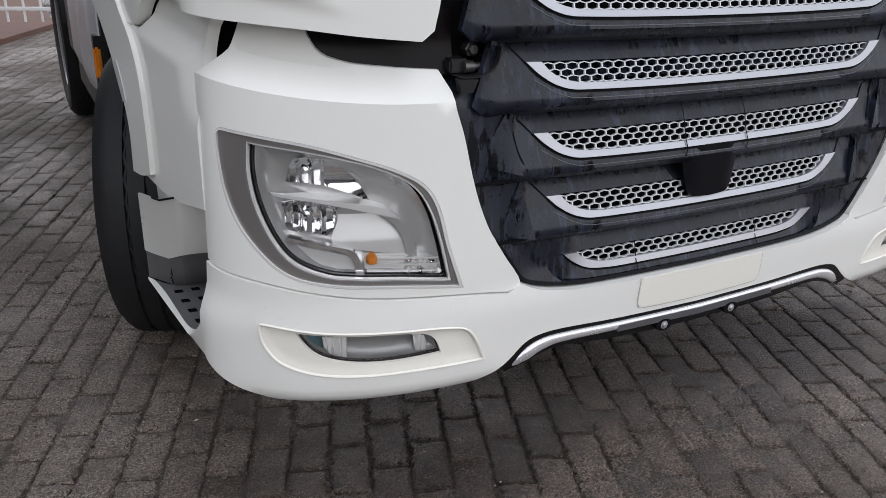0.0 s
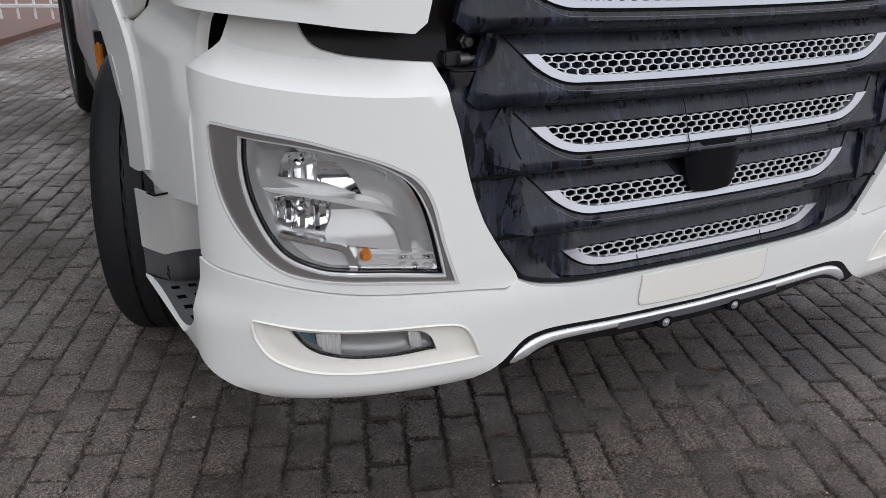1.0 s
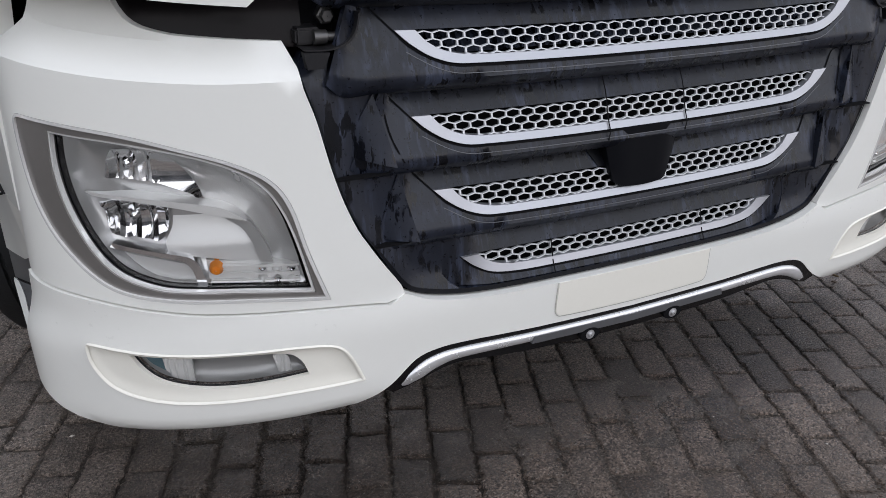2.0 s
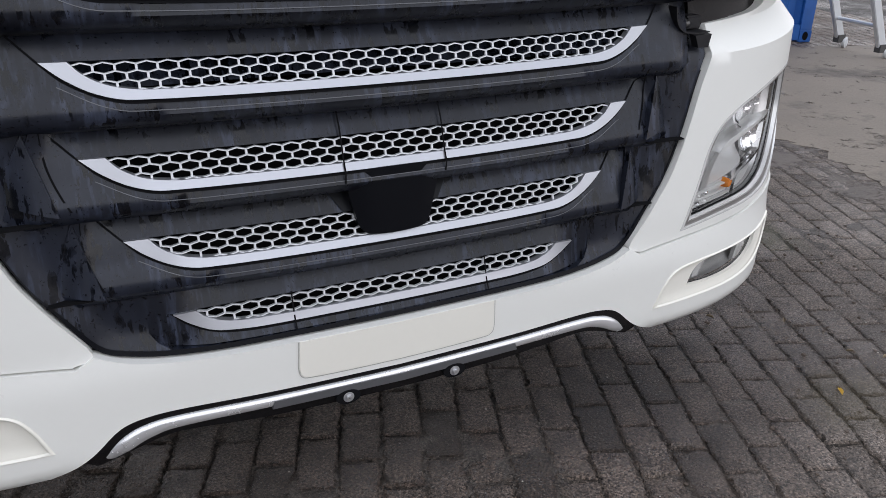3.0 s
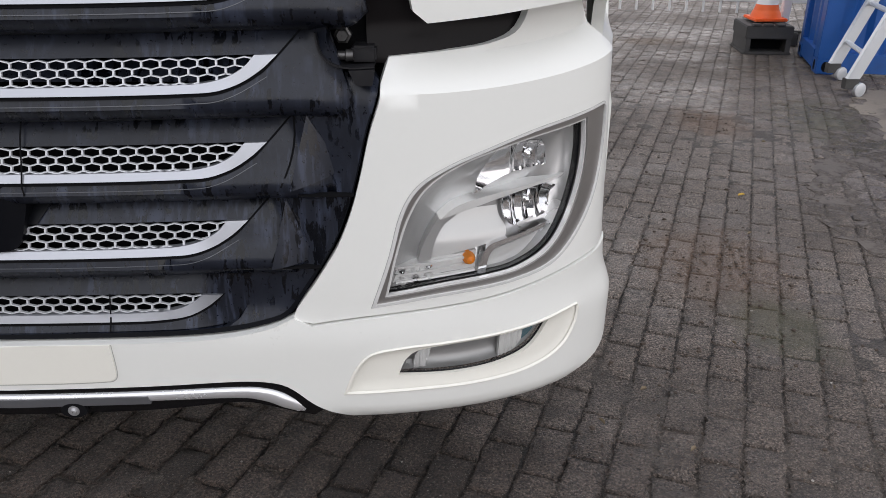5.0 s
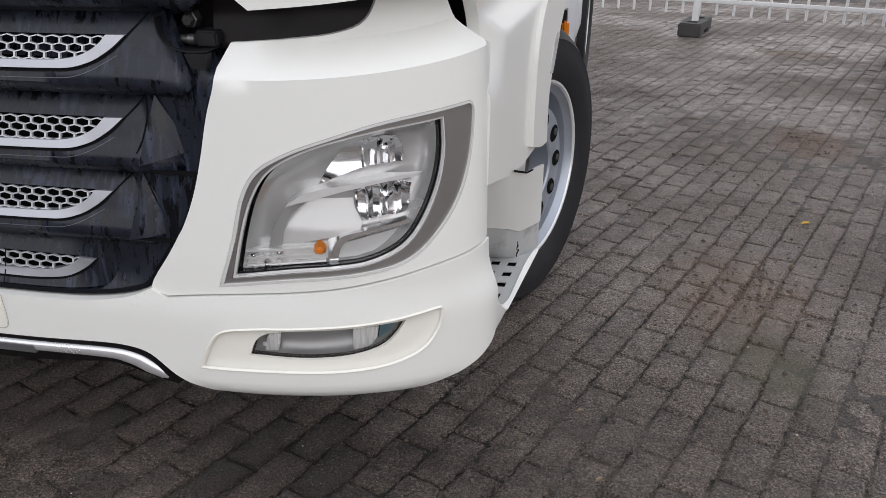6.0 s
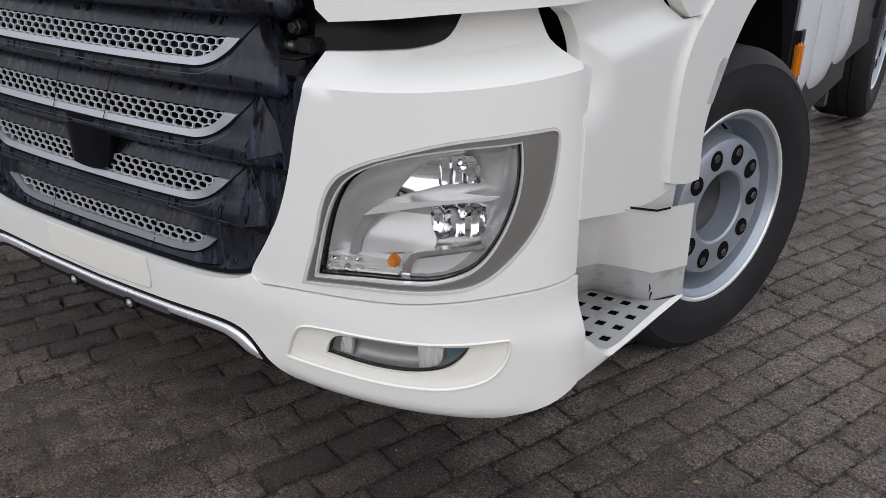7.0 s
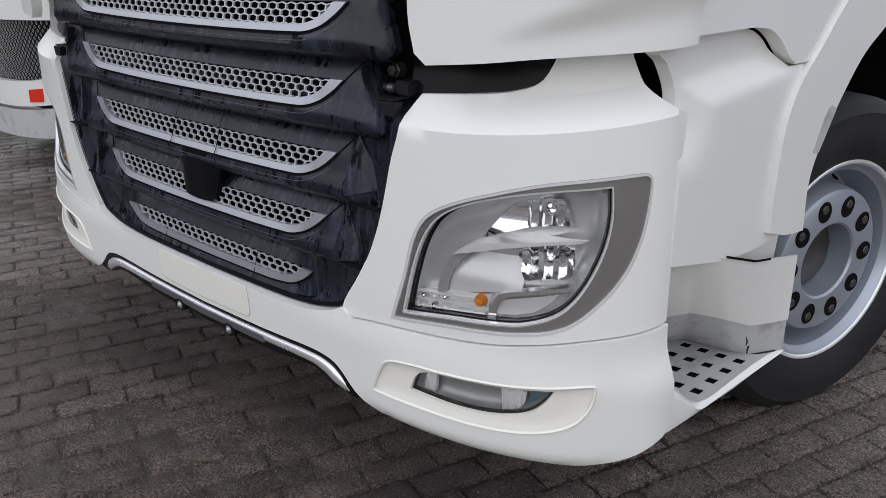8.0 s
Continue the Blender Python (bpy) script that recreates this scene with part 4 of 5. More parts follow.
# ---- flank: side panel, fender lip, step, arch ----
def flank(side, d=0.0):
    """Carries (way back from the front, height) to the truck's side."""
    return lambda u, v, e: Vector((side * (1.2165 + 0.130 * max(0.0, u - 0.25) + d + e), u, v))


def side_face(side):
    def place(u, v, e):
        crease = 1.026 + 0.095 * max(0.0, u - 0.30)
        fold = 0.030 * max(0.0, min(1.0, (v - crease) / 0.055))
        tuck = 0.030 * (1 - ease(u, 0.27, 0.37)) * ease(v, 0.90, 1.03)
        return flank(side)(u, v, e - max(fold, tuck))
    return place


for side in (1, -1):
    low = [(0.270, 0.736, 1), (0.34, 0.722), (0.45, 0.700), (0.56, 0.692), (0.70, 0.700, 1), (0.70, 1.05, 1), (0.70, 1.072, 1), (0.632, 1.072, 1), (0.60, 1.095), (0.56, 1.128), (0.515, 1.150), (0.46, 1.157, 1), (0.19, 1.160, 1), (0.212, 1.135), (0.243, 1.117), (0.262, 1.093), (0.275, 1.069), (0.280, 1.045), (0.276, 1.015), (0.270, 0.985, 1)]
    part("side_panel", sheet(curve2(low, 4), [], side_face(side), 0.012, 0.025), WHITE, truck, angle=40)
    part("inner_fender", sheet([(0.52, 0.68), (0.60, 0.64), (0.755, 0.60), (0.775, 0.74), (0.52, 0.80)], [], flank(side, -0.040), 0.05, 0.02), WHITE, truck)
    up = [(0.246, 1.160, 1), (0.46, 1.161, 1), (0.52, 1.153), (0.564, 1.131), (0.604, 1.098), (0.636, 1.077, 1), (0.72, 1.077, 1), (0.80, 1.16), (0.92, 1.28), (1.1, 1.36), (1.5, 1.38, 1), (1.5, 1.9, 1), (0.25, 1.9, 1)]
    part("cab_side", sheet(curve2(up, 4), [], flank(side, 0.003), 0.04, 0.03), WHITE, truck)
    lip = [(0.612, 0.722, 1), (0.608, 0.81), (0.618, 0.95), (0.655, 1.035), (0.72, 1.10), (0.82, 1.20), (0.97, 1.29), (1.23, 1.335), (1.5, 1.34, 1), (1.5, 1.23, 1), (1.26, 1.225), (1.100, 1.165), (1.005, 1.115), (0.920, 1.06), (0.830, 0.955), (0.780, 0.875), (0.757, 0.80), (0.765, 0.692, 1), (0.69, 0.700)]
    fender = part("fender_lip", sheet(curve2(lip, 5), [], flank(side, 0.012), 0.022, 0.04), WHITE, truck, "white wheel arch lip")
    part("clip", sheet(curve2([(0.778, 0.872, 1), (0.752, 0.880), (0.795, 0.968), (0.832, 0.962, 1)], 3), [], flank(side, 0.014), 0.02, 0.03), GREYP, fender)
    # dark wheel arch
    bm = bmesh.new()
    rows = []
    for i in range(15):
        a = math.pi * (-0.02 + 1.04 * i / 14)
        y, z = 1.28 - 0.60 * math.cos(a), 0.50 + 0.68 * math.sin(a)
        rows.append([bm.verts.new((side * x, y, z)) for x in (0.72, 1.215)])
    for a, b in zip(rows, rows[1:]):
        bm.faces.new((a[0], a[1], b[1], b[0]))
    part("arch_liner", bm, DARK, truck)
    # step well: a wall from under the bumper's end, round to the rear edge, leaning out towards its top
    foot = [(1.000, 0.40), (1.030, 0.60), (1.085, 0.675), (1.205, 0.690), (1.236, 0.700), (1.289, 0.785)]
    head = [(1.205, 0.265), (1.214, 0.31), (1.224, 0.38), (1.246, 0.455), (1.263, 0.578), (1.291, 0.772)]
    tops = [0.748, 0.738, 0.725, 0.706, 0.663, 0.628]
    cols = 30
    def wall_point(k, f):
        u = k / cols * 5
        x0, y0 = np.interp(u, range(6), [p[0] for p in foot]), np.interp(u, range(6), [p[1] for p in foot])
        x1, y1 = np.interp(u, range(6), [p[0] for p in head]), np.interp(u, range(6), [p[1] for p in head])
        g = f ** 0.75
        return Vector((side * (x0 + (x1 - x0) * g), y0 + (y1 - y0) * g, TREAD + (np.interp(u, range(6), tops) - TREAD) * f))
    def wall(f0, f1, out):
        bm = bmesh.new()
        grid = [[bm.verts.new(wall_point(k, f0(k / cols) + (f1(k / cols) - f0(k / cols)) * r / 6) + Vector((side * out, 0, 0))) for r in range(7)] for k in range(cols + 1)]
        for a, b in zip(grid, grid[1:]):
            for r in range(6):
                bm.faces.new((a[r], b[r], b[r + 1], a[r + 1]))
        bmesh.ops.recalc_face_normals(bm, faces=bm.faces)
        bmesh.ops.solidify(bm, geom=list(bm.faces), thickness=0.006)
        return bm
    split = lambda u: 0.45 - 0.12 * ease(u, 0.4, 1.0)
    # the left step is a darker grey than the right one
    grey_step = GREYP if side > 0 else DARKERP
    part("step_wall", wall(split, lambda u: 1.0, 0.0), WHITE, truck)
    tray = part("step_tray", wall(lambda u: 0.0, lambda u: split(u) - 0.004, -0.003), grey_step, truck, "scuffed grey plastic step with a perforated tread" if side > 0 else "dark grey plastic step with a perforated tread")
    # tread plate with square holes
    holes = []
    for i in range(4):
        for j in range(4):
            x, y = 1.231 - 0.005 * i - 0.044 * j, 0.657 - 0.064 * i - 0.002 * j
            holes.append([(x - 0.0125, y - 0.014), (x + 0.0105, y - 0.012), (x + 0.0125, y + 0.014), (x - 0.0105, y + 0.012)])
    tread = curve2([(1.00, 0.43, 1), (1.166, 0.440), (1.202, 0.420), (1.226, 0.405), (1.242, 0.410), (1.253, 0.440), (1.271, 0.720), (1.288, 0.786, 1), (1.280, 0.764), (1.258, 0.726), (1.236, 0.704), (1.205, 0.694), (1.085, 0.680), (1.02, 0.60), (1.00, 0.50, 1)], 5)
    part("tread", sheet([(side * p[0], p[1]) for p in tread], [[(side * p[0], p[1]) for p in h] for h in holes], lambda u, v, e: Vector((u, v, TREAD + e)), 0.03, 0.0025), grey_step, tray, "worn tread plate with square holes")
    bm = bmesh.new()
    rim = [wall_point(k, 1.0) for k in np.linspace(18, 26, 9)]
    top = [[bm.verts.new(p + Vector((side * 0.004, -0.002, dz))) for dz in (0.001, 0.0065)] for p in rim]
    for a, b in zip(top, top[1:]):
        bm.faces.new((a[0], b[0], b[1], a[1]))
    part("gap", bm, DARK, tray)
    bm = bmesh.new()
    r = random.Random(11)
    for q in range(6):
        k, f = 23.2 + r.uniform(-0.4, 0.5), 0.06 + 0.034 * q
        mid, du = wall_point(k, f), r.uniform(0.0012, 0.0035)
        ring = [mid + Vector((side * (0.0035 + du * 0.3), 0, 0)) + Vector((side * du * math.cos(a) * 0.8, -du * 0.6 - 0.003, 0.006 * math.sin(a) * r.uniform(0.6, 1.3))) for a in (0.0, 0.9, 1.9, 3.1, 4.0, 5.2)]
        bm.faces.new([bm.verts.new(p) for p in ring])
    part("scuff", bm, SATIN, tray, "black scuff mark")
    bm = bmesh.new()
    box(bm, (min(side * 1.02, side * 1.245), 0.45, 0.366), (max(side * 1.02, side * 1.245), 0.68, 0.370))
    part("step_floor", bm, DARK, tray)
    # white sill round the tread, swelling up to the bumper's end
    def sill_out(y):
        return 1.242 + 0.092 * (y - 0.25)
    edge = [(sill_out(y), y) for y in (0.2808, 0.34, 0.42, 0.50, 0.60, 0.70, 0.77)]
    rim_in = [(1.277, 0.735), (1.266, 0.65), (1.258, 0.53), (1.252, 0.45)] + [(1.243, 0.412), (1.226, 0.406), (1.202, 0.421), (1.166, 0.441)]
    sill = [(1.12, 0.2808, 1), (*edge[0], 1)] + edge[1:-1] + [(*edge[-1], 1), (1.289, 0.788, 1)] + rim_in + [(1.12, 0.452, 1)]
    loop = curve2([(side * p[0], *p[1:]) for p in sill], 4)
    def sill_place(u, v, e):
        if e < 0:
            return Vector((u - side * 0.006, v, float(np.interp(v, [0.27, 0.37, 0.55, 0.786], [0.372, 0.368, 0.362, 0.372]))))
        lobe = 0.088 * (1 - ease(v, 0.27, 0.42))
        rounded = 1 - ease(sill_out(v) - abs(u), 0.0, 0.014)
        return Vector((u, v, TREAD + 0.006 + lobe - (0.010 + 0.012 * (1 - ease(v, 0.27, 0.42))) * rounded ** 2))
    part("step_sill", sheet(loop, [], sill_place, 0.0065, 0.02), WHITE, truck, angle=60)


# ---- wheels ----
def wheel(centre, turn, side, size=1.0):
    """A steel wheel whose outer rim lies at centre; turn: degrees by which it is steered."""
    m = Matrix.Translation(centre) @ pose(0, 0, 0, 0, 0, turn) @ pose(0, 0, 0, 0, 90 * side, 0) @ Matrix.Scale(size, 4)
    bm = bmesh.new()
    lathe(bm, [(0.300, 0.004), (0.291, 0.002), (0.285, -0.010), (0.272, -0.020), (0.266, -0.060), (0.262, -0.120), (0.245, -0.135), (0.228, -0.120), (0.222, -0.035), (0.214, -0.014), (0.200, -0.008), (0.118, -0.008), (0.112, -0.014), (0.110, -0.090), (0.001, -0.092)], 60, m)
    w = part("wheel", bm, RIM, truck, "grey painted steel wheel")
    bm = bmesh.new()
    prof = [(0.299, 0.000), (0.306, 0.006), (0.325, 0.014), (0.365, 0.026), (0.405, 0.028), (0.440, 0.020), (0.447, 0.021), (0.452, 0.016), (0.470, 0.004), (0.484, -0.012), (0.492, -0.030)]
    prof += [(0.494, -0.070), (0.486, -0.072), (0.486, -0.080), (0.494, -0.082), (0.495, -0.128), (0.487, -0.130), (0.487, -0.140), (0.495, -0.142), (0.494, -0.190), (0.486, -0.192), (0.486, -0.200), (0.494, -0.202), (0.490, -0.245), (0.470, -0.275), (0.40, -0.29), (0.30, -0.26)]
    prof = [(0.3 + (r - 0.3) * 0.94, h) for r, h in prof]
    rings = lathe(bm, prof, 90, m)
    # zigzag grooves, and the tread pressed flat on the ground
    for k, (r, h) in enumerate(prof):
        if 0.472 < r < 0.4775 and h < -0.06:
            for i, v in enumerate(rings[k]):
                v.co += (m.to_3x3() @ Vector((0, 0, 0.004 if i % 2 else -0.004)))
    for v in bm.verts:
        if v.co.z < 0.002:
            v.co.z = 0.002
    part("tyre", bm, RUBBER, w, "worn black tyre")
    # ten nut holes and nuts
    for i in range(10):
        a = 2 * math.pi * (i + 0.5) / 10
        hole = m @ Matrix.Translation((0.166 * math.cos(a), 0.166 * math.sin(a), -0.0065)) @ pose(0, 0, 0, 0, 0, math.degrees(a))
        bm = bmesh.new()
        lathe(bm, [(0.001, 0.0005), (0.0275, 0.0005), (0.0290, -0.001)], 20, hole @ Matrix.Diagonal((1.12, 1.0, 1, 1)))
        part("nut_hole", bm, DARK, w)
        bm = bmesh.new()
        lathe(bm, [(0.001, 0.004), (0.012, 0.004), (0.014, 0.002), (0.014, -0.002)], 6, hole @ Matrix.Translation((0.008, 0, 0)))
        part("wheel_nut", bm, STEEL, w, smooth=False)
    for i in range(10):
        a = 2 * math.pi * i / 10
        bm = bmesh.new()
        lathe(bm, [(0.001, 0.001), (0.012, 0.001), (0.013, -0.002)], 16, m @ Matrix.Translation((0.2545 * math.cos(a), 0.2545 * math.sin(a), -0.1265)) @ pose(0, 0, 0, 0, 0, math.degrees(a)) @ Matrix.Diagonal((0.6, 1.7, 1, 1)))
        part("vent", bm, DARK, w)
    bm = bmesh.new()
    lathe(bm, [(0.001, -0.088), (0.070, -0.088), (0.085, -0.080), (0.105, -0.082)], 40, m)
    part("hub", bm, STEEL, w, "greasy steel hub")
    bm = bmesh.new()
    lathe(bm, [(0.292, 0.001), (0.297, 0.0075), (0.303, 0.0085), (0.307, 0.004)], 60, m)
    part("rim_edge", bm, TRIM, w, "bright worn rim edge")
    return w


wheel((1.232, 1.272, 0.442), -18, 1, 0.985)
wheel((-1.240, 1.350, 0.452), -18, -1, 0.985)
for side in (1, -1):
    wheel((side * 1.205, 4.55, 0.487), 0, side)


# ---- chassis fairings behind the cab ----
def fairing(side, y0, y1, z0, z1, tail):
    out = [(y0, z1, 1), (y0, z0 + 0.12), (y0 + 0.05, z0 + 0.02), (y0 + 0.12, z0, 1), (y1 - tail, z0 + 0.01, 1), (y1, z0 + 0.12), (y1, z1, 1)]
    def place(u, v, e):
        bulge = 0.018 * (1 - ((u - (y0 + y1) / 2) / ((y1 - y0) / 2)) ** 2)
        return Vector((side * (1.232 + bulge + e - 0.10 * ease(z0 + 0.2 - v, 0, 0.2)), u, v))
    return part("fairing", sheet(curve2(out, 4), [], place, 0.06, 0.04), WHITEGREY, truck, "pale grey chassis fairing")


WHITEGREY = mat("pale_grey_paint", (0.72, 0.74, 0.77), 0.33, vary=0.05, coat=0.3, dirt=(0.4, 0.4, 0.4), dirt_amount=0.3)
for side in (1, -1):
    fairing(side, 1.93, 2.26, 0.47, 1.5, 0.02)
    fairing(side, 2.28, 2.74, 0.45, 1.5, 0.03)
    fairing(side, 2.76, 3.16, 0.47, 1.5, 0.16)
    bm = bmesh.new()
    box(bm, (side * 1.195 - 0.03, 1.88, 0.5), (side * 1.195 + 0.03, 3.15, 1.6))
    box(bm, (side * 1.10 - 0.1, 3.15, 0.55), (side * 1.10 + 0.1, 4.0, 1.3))
    part("skirt_back", bm, SATIN, truck)
    bm = bmesh.new()
    box(bm, (side * 1.244 - 0.012, 1.908, 0.72), (side * 1.244 + 0.014, 1.950, 0.84))
    bmesh.ops.bevel(bm, geom=list(bm.edges), offset=0.008, segments=2, affect="EDGES")
    marker = part("side_marker", bm, AMBER, truck, "amber side marker lamp")
    bm = bmesh.new()
    box(bm, (side * 1.236 - 0.016, 1.918, 0.68), (side * 1.236 + 0.012, 1.975, 0.88))
    part("marker_base", bm, SATIN, marker)
    for y in (2.62, 2.98):
        bm = bmesh.new()
        box(bm, (side * 1.10 - 0.02, y - 0.03, 0.40), (side * 1.10 + 0.10, y + 0.03, 0.46))
        part("drain_fitting", bm, STEEL, truck)
    # mudguard over the rear wheel
    bm = bmesh.new()
    rows = []
    for i in range(13):
        a = math.pi * (0.10 + 0.85 * i / 12)
        rows.append([bm.verts.new((side * x, 4.55 - 0.60 * math.cos(a), 0.50 + 0.58 * math.sin(a))) for x in (0.86, 1.22)])
    for a, b in zip(rows, rows[1:]):
        bm.faces.new((a[0], a[1], b[1], b[0]))
    bmesh.ops.solidify(bm, geom=list(bm.faces), thickness=0.01)
    part("mudguard", bm, SATIN, truck)


# ---- neighbouring truck, of which the lower corner shows ----
near_truck = thing("parked_truck", "white lorry with dark mesh grille parked alongside", "truck", at=(-3.65, 0.60, 0))


def near_place(d):
    def place(u, v, e):
        p, n = plan(u)
        q = p + n * (d + e)
        return Vector((q.x, q.y, v))
    return place


for side in (1, -1):
    part("bumper", sheet(curve2(uv([(0.0, 0.345, 1), (0.8, 0.335), (1.1, 0.345), (1.2245, 0.37, 1), (1.2245, 0.545, 1), (1.1, 0.505), (0.8, 0.485), (0.0, 0.48, 1)], side), 4), [], near_place(0.0), 0.06, 0.04), GREYP, near_truck, "grey plastic lower bumper")
    part("front_panel", sheet(curve2(uv([(0.0, 0.50, 1), (0.8, 0.505), (1.1, 0.525), (1.2245, 0.565, 1), (1.2245, 0.72, 1), (1.05, 0.655), (0.8, 0.64), (0.0, 0.635, 1)], side), 4), [], near_place(0.004), 0.06, 0.04), WHITE, near_truck)
    part("upper_panel", sheet(curve2(uv([(0.0, 0.96, 1), (1.18, 0.96, 1), (1.2245, 0.70, 1), (1.2245, 1.9, 1), (0.0, 1.9, 1)], side), 4), [], near_place(0.01), 0.08, 0.04), WHITE, near_truck)
    part("reflector", sheet(curve2(uv([(0.985, 0.535, 1), (1.07, 0.542, 1), (1.075, 0.612, 1), (0.990, 0.602, 1)], side), 3), [], near_place(0.008), 0.04, 0.01), RED, near_truck, "red reflector")
    bm = bmesh.new()
    for i in range(26):
        for j in range(16):
            x, z = side * (0.55 + 0.024 * i + 0.012 * (j % 2)), 0.66 + 0.019 * j
            if abs(x) > 1.17:
                continue
            y = plan(side * along(abs(x)))[0].y + 0.012
            for k in range(4):
                a0, a1 = math.pi / 2 * k, math.pi / 2 * (k + 1)
                p = [(x + r * math.cos(a), y, z + 0.8 * r * math.sin(a)) for r in (0.0135, 0.0085) for a in (a0, a1)]
                vs = [bm.verts.new(q) for q in p]
                bm.faces.new((vs[0], vs[1], vs[3], vs[2]))
    part("grille_mesh", bm, GREYP, near_truck)
bm = bmesh.new()
box(bm, (-1.15, 0.20, 0.45), (1.15, 5.0, 3.0))
part("cab_shell", bm, DARK, near_truck)
for side in (1, -1):
    bm = bmesh.new()
    lathe(bm, [(0.1, 0.0), (0.30, 0.0), (0.42, 0.02), (0.49, -0.02), (0.495, -0.25), (0.3, -0.28)], 36, Matrix.Translation((side * 1.19, 1.35, 0.49)) @ pose(0, 0, 0, 0, 90 * side, 0))
    part("tyre", bm, RUBBER, near_truck)


# ---- container ----
cont = thing("container", "blue steel shipping container standing on the yard", "container", at=(3.865, 4.855, 0))
cont.rotation_euler = (0, 0, radians(-15.0))
LEN, DEP, TALL = 2.34, 0.87, 2.26
def plain(name, lo, hi, material, parent, label="", bevel=0.0):
    bm = bmesh.new()
    box(bm, lo, hi)
    if bevel:
        bmesh.ops.bevel(bm, geom=list(bm.edges), offset=bevel, segments=2, affect="EDGES")
    return part(name, bm, material, parent, label)
for x0, x1 in ((0.13, 0.648), (0.918, 1.443), (1.703, LEN - 0.13)):
    plain("bottom_rail", (x0, 0.0, 0.02), (x1, 0.12, 0.165), BLUE, cont, bevel=0.004)
for x0, x1 in ((0.648, 0.918), (1.443, 1.703)):
    plain("bottom_rail", (x0, 0.0, 0.130), (x1, 0.12, 0.165), BLUE, cont)
    plain("fork_pocket", (x0, 0.10, 0.02), (x1, 0.5, 0.130), DARK, cont, "dark open fork pocket")
    plain("pocket_sill", (x0, 0.0, 0.02), (x1, 0.12, 0.032), BLUE, cont)
plain("side_rail", (0.0, 0.18, 0.02), (0.12, DEP, 0.165), BLUE, cont, bevel=0.004)
cast = plain("rear_casting", (-0.004, DEP - 0.16, 0.0), (0.136, DEP + 0.004, 0.118), BLUE, cont, bevel=0.008)
bm = bmesh.new()
lathe(bm, [(0.001, 0.001), (0.024, 0.001), (0.026, -0.004)], 20, Matrix.Translation((-0.006, DEP - 0.08, 0.06)) @ pose(0, 0, 0, 0, -90, 0) @ Matrix.Diagonal((1.4, 1, 1, 1)))
part("casting_hole", bm, DARK, cast)
plain("rear_post", (0.0, DEP - 0.12, 0.115), (0.13, DEP, TALL - 0.1), BLUE, cont, bevel=0.006)
plain("top_rail", (0.0, 0.0, TALL - 0.1), (LEN, 0.1, TALL), BLUE, cont, bevel=0.004)
for x in (0.0, LEN - 0.13):
    post = plain("corner_post", (x, 0.0, 0.115), (x + 0.13, 0.15, TALL - 0.1), BLUE, cont, bevel=0.006)
    cast = plain("corner_casting", (x - 0.002, -0.004, 0.0), (x + 0.136, 0.165, 0.118), BLUE, cont, bevel=0.008)
    bm = bmesh.new()
    lathe(bm, [(0.001, 0.001), (0.028, 0.001), (0.030, -0.004)], 20, Matrix.Translation((x + 0.067, -0.006, 0.06)) @ pose(0, 0, 0, 90, 0, 0) @ Matrix.Diagonal((1, 1.4, 1, 1)))
    part("casting_hole", bm, DARK, cast)
    bm = bmesh.new()
    lathe(bm, [(0.001, 0.001), (0.028, 0.001), (0.030, -0.004)], 20, Matrix.Translation((x - 0.004, 0.08, 0.06)) @ pose(0, 0, 0, 0, -90, 0) @ Matrix.Diagonal((1.4, 1, 1, 1)))
    part("casting_hole", bm, DARK, cast)
bm = bmesh.new()
xs, ys = [], []
x, k = 0.13, 0
while x < LEN - 0.13:
    for dx, dy in ((0.0, 0.03), (0.075, 0.03), (0.115, 0.066), (0.190, 0.066)):
        xs.append(min(x + dx, LEN - 0.13)), ys.append(dy)
    x += 0.230
rows = [[bm.verts.new((a, b, z)) for z in (0.165, TALL - 0.1)] for a, b in zip(xs, ys)]
for a, b in zip(rows, rows[1:]):
    bm.faces.new((a[0], b[0], b[1], a[1]))
part("corrugated_wall", bm, BLUE, cont, angle=10)
bm = bmesh.new()
ys = [0.15 + 0.06 * i for i in range(12)]
rows = [[bm.verts.new((0.03 + 0.03 * ((i // 2) % 2), y, z)) for z in (0.165, TALL - 0.1)] for i, y in enumerate(ys)]
for a, b in zip(rows, rows[1:]):
    bm.faces.new((a[0], a[1], b[1], b[0]))
part("corrugated_wall", bm, BLUE, cont, angle=10)
plain("core", (0.10, 0.10, 0.17), (LEN - 0.08, DEP, TALL - 0.02), BLUE, cont)
# yellow decal between the pockets: panel, two arrows, lettering
decal = plain("decal", (1.043, -0.004, 0.042), (1.333, 0.0, 0.142), YELLOW, cont, "yellow lifting notice with black lettering and arrows")
for sgn, x in ((-1, 1.036), (1, 1.340)):
    bm = bmesh.new()
    pts = [(0.0, 0.082), (0.050, 0.082), (0.050, 0.066), (0.095, 0.095), (0.050, 0.124), (0.050, 0.108), (0.0, 0.108)]
    vs = [bm.verts.new((x + sgn * a, -0.003, b)) for a, b in pts]
    bm.faces.new(vs)
    part("arrow", bm, YELLOW, decal)
BLACKINK = mat("black_ink", (0.02, 0.02, 0.02), 0.6)
for text, z in (("LADEN LIFT", 0.098), ("FOR 10' ONLY", 0.054)):
    cu = bpy.data.curves.new("lettering", "FONT")
    cu.body, cu.size, cu.align_x, cu.extrude = text, 0.045, "CENTER", 0.0005
    cu.materials.append(BLACKINK)
    ob = new("lettering", cu)
    ob.parent = decal
    ob.matrix_local = pose(1.188, -0.0055, z, 90, 0, 0)
    ob.scale = (0.98, 1, 1)


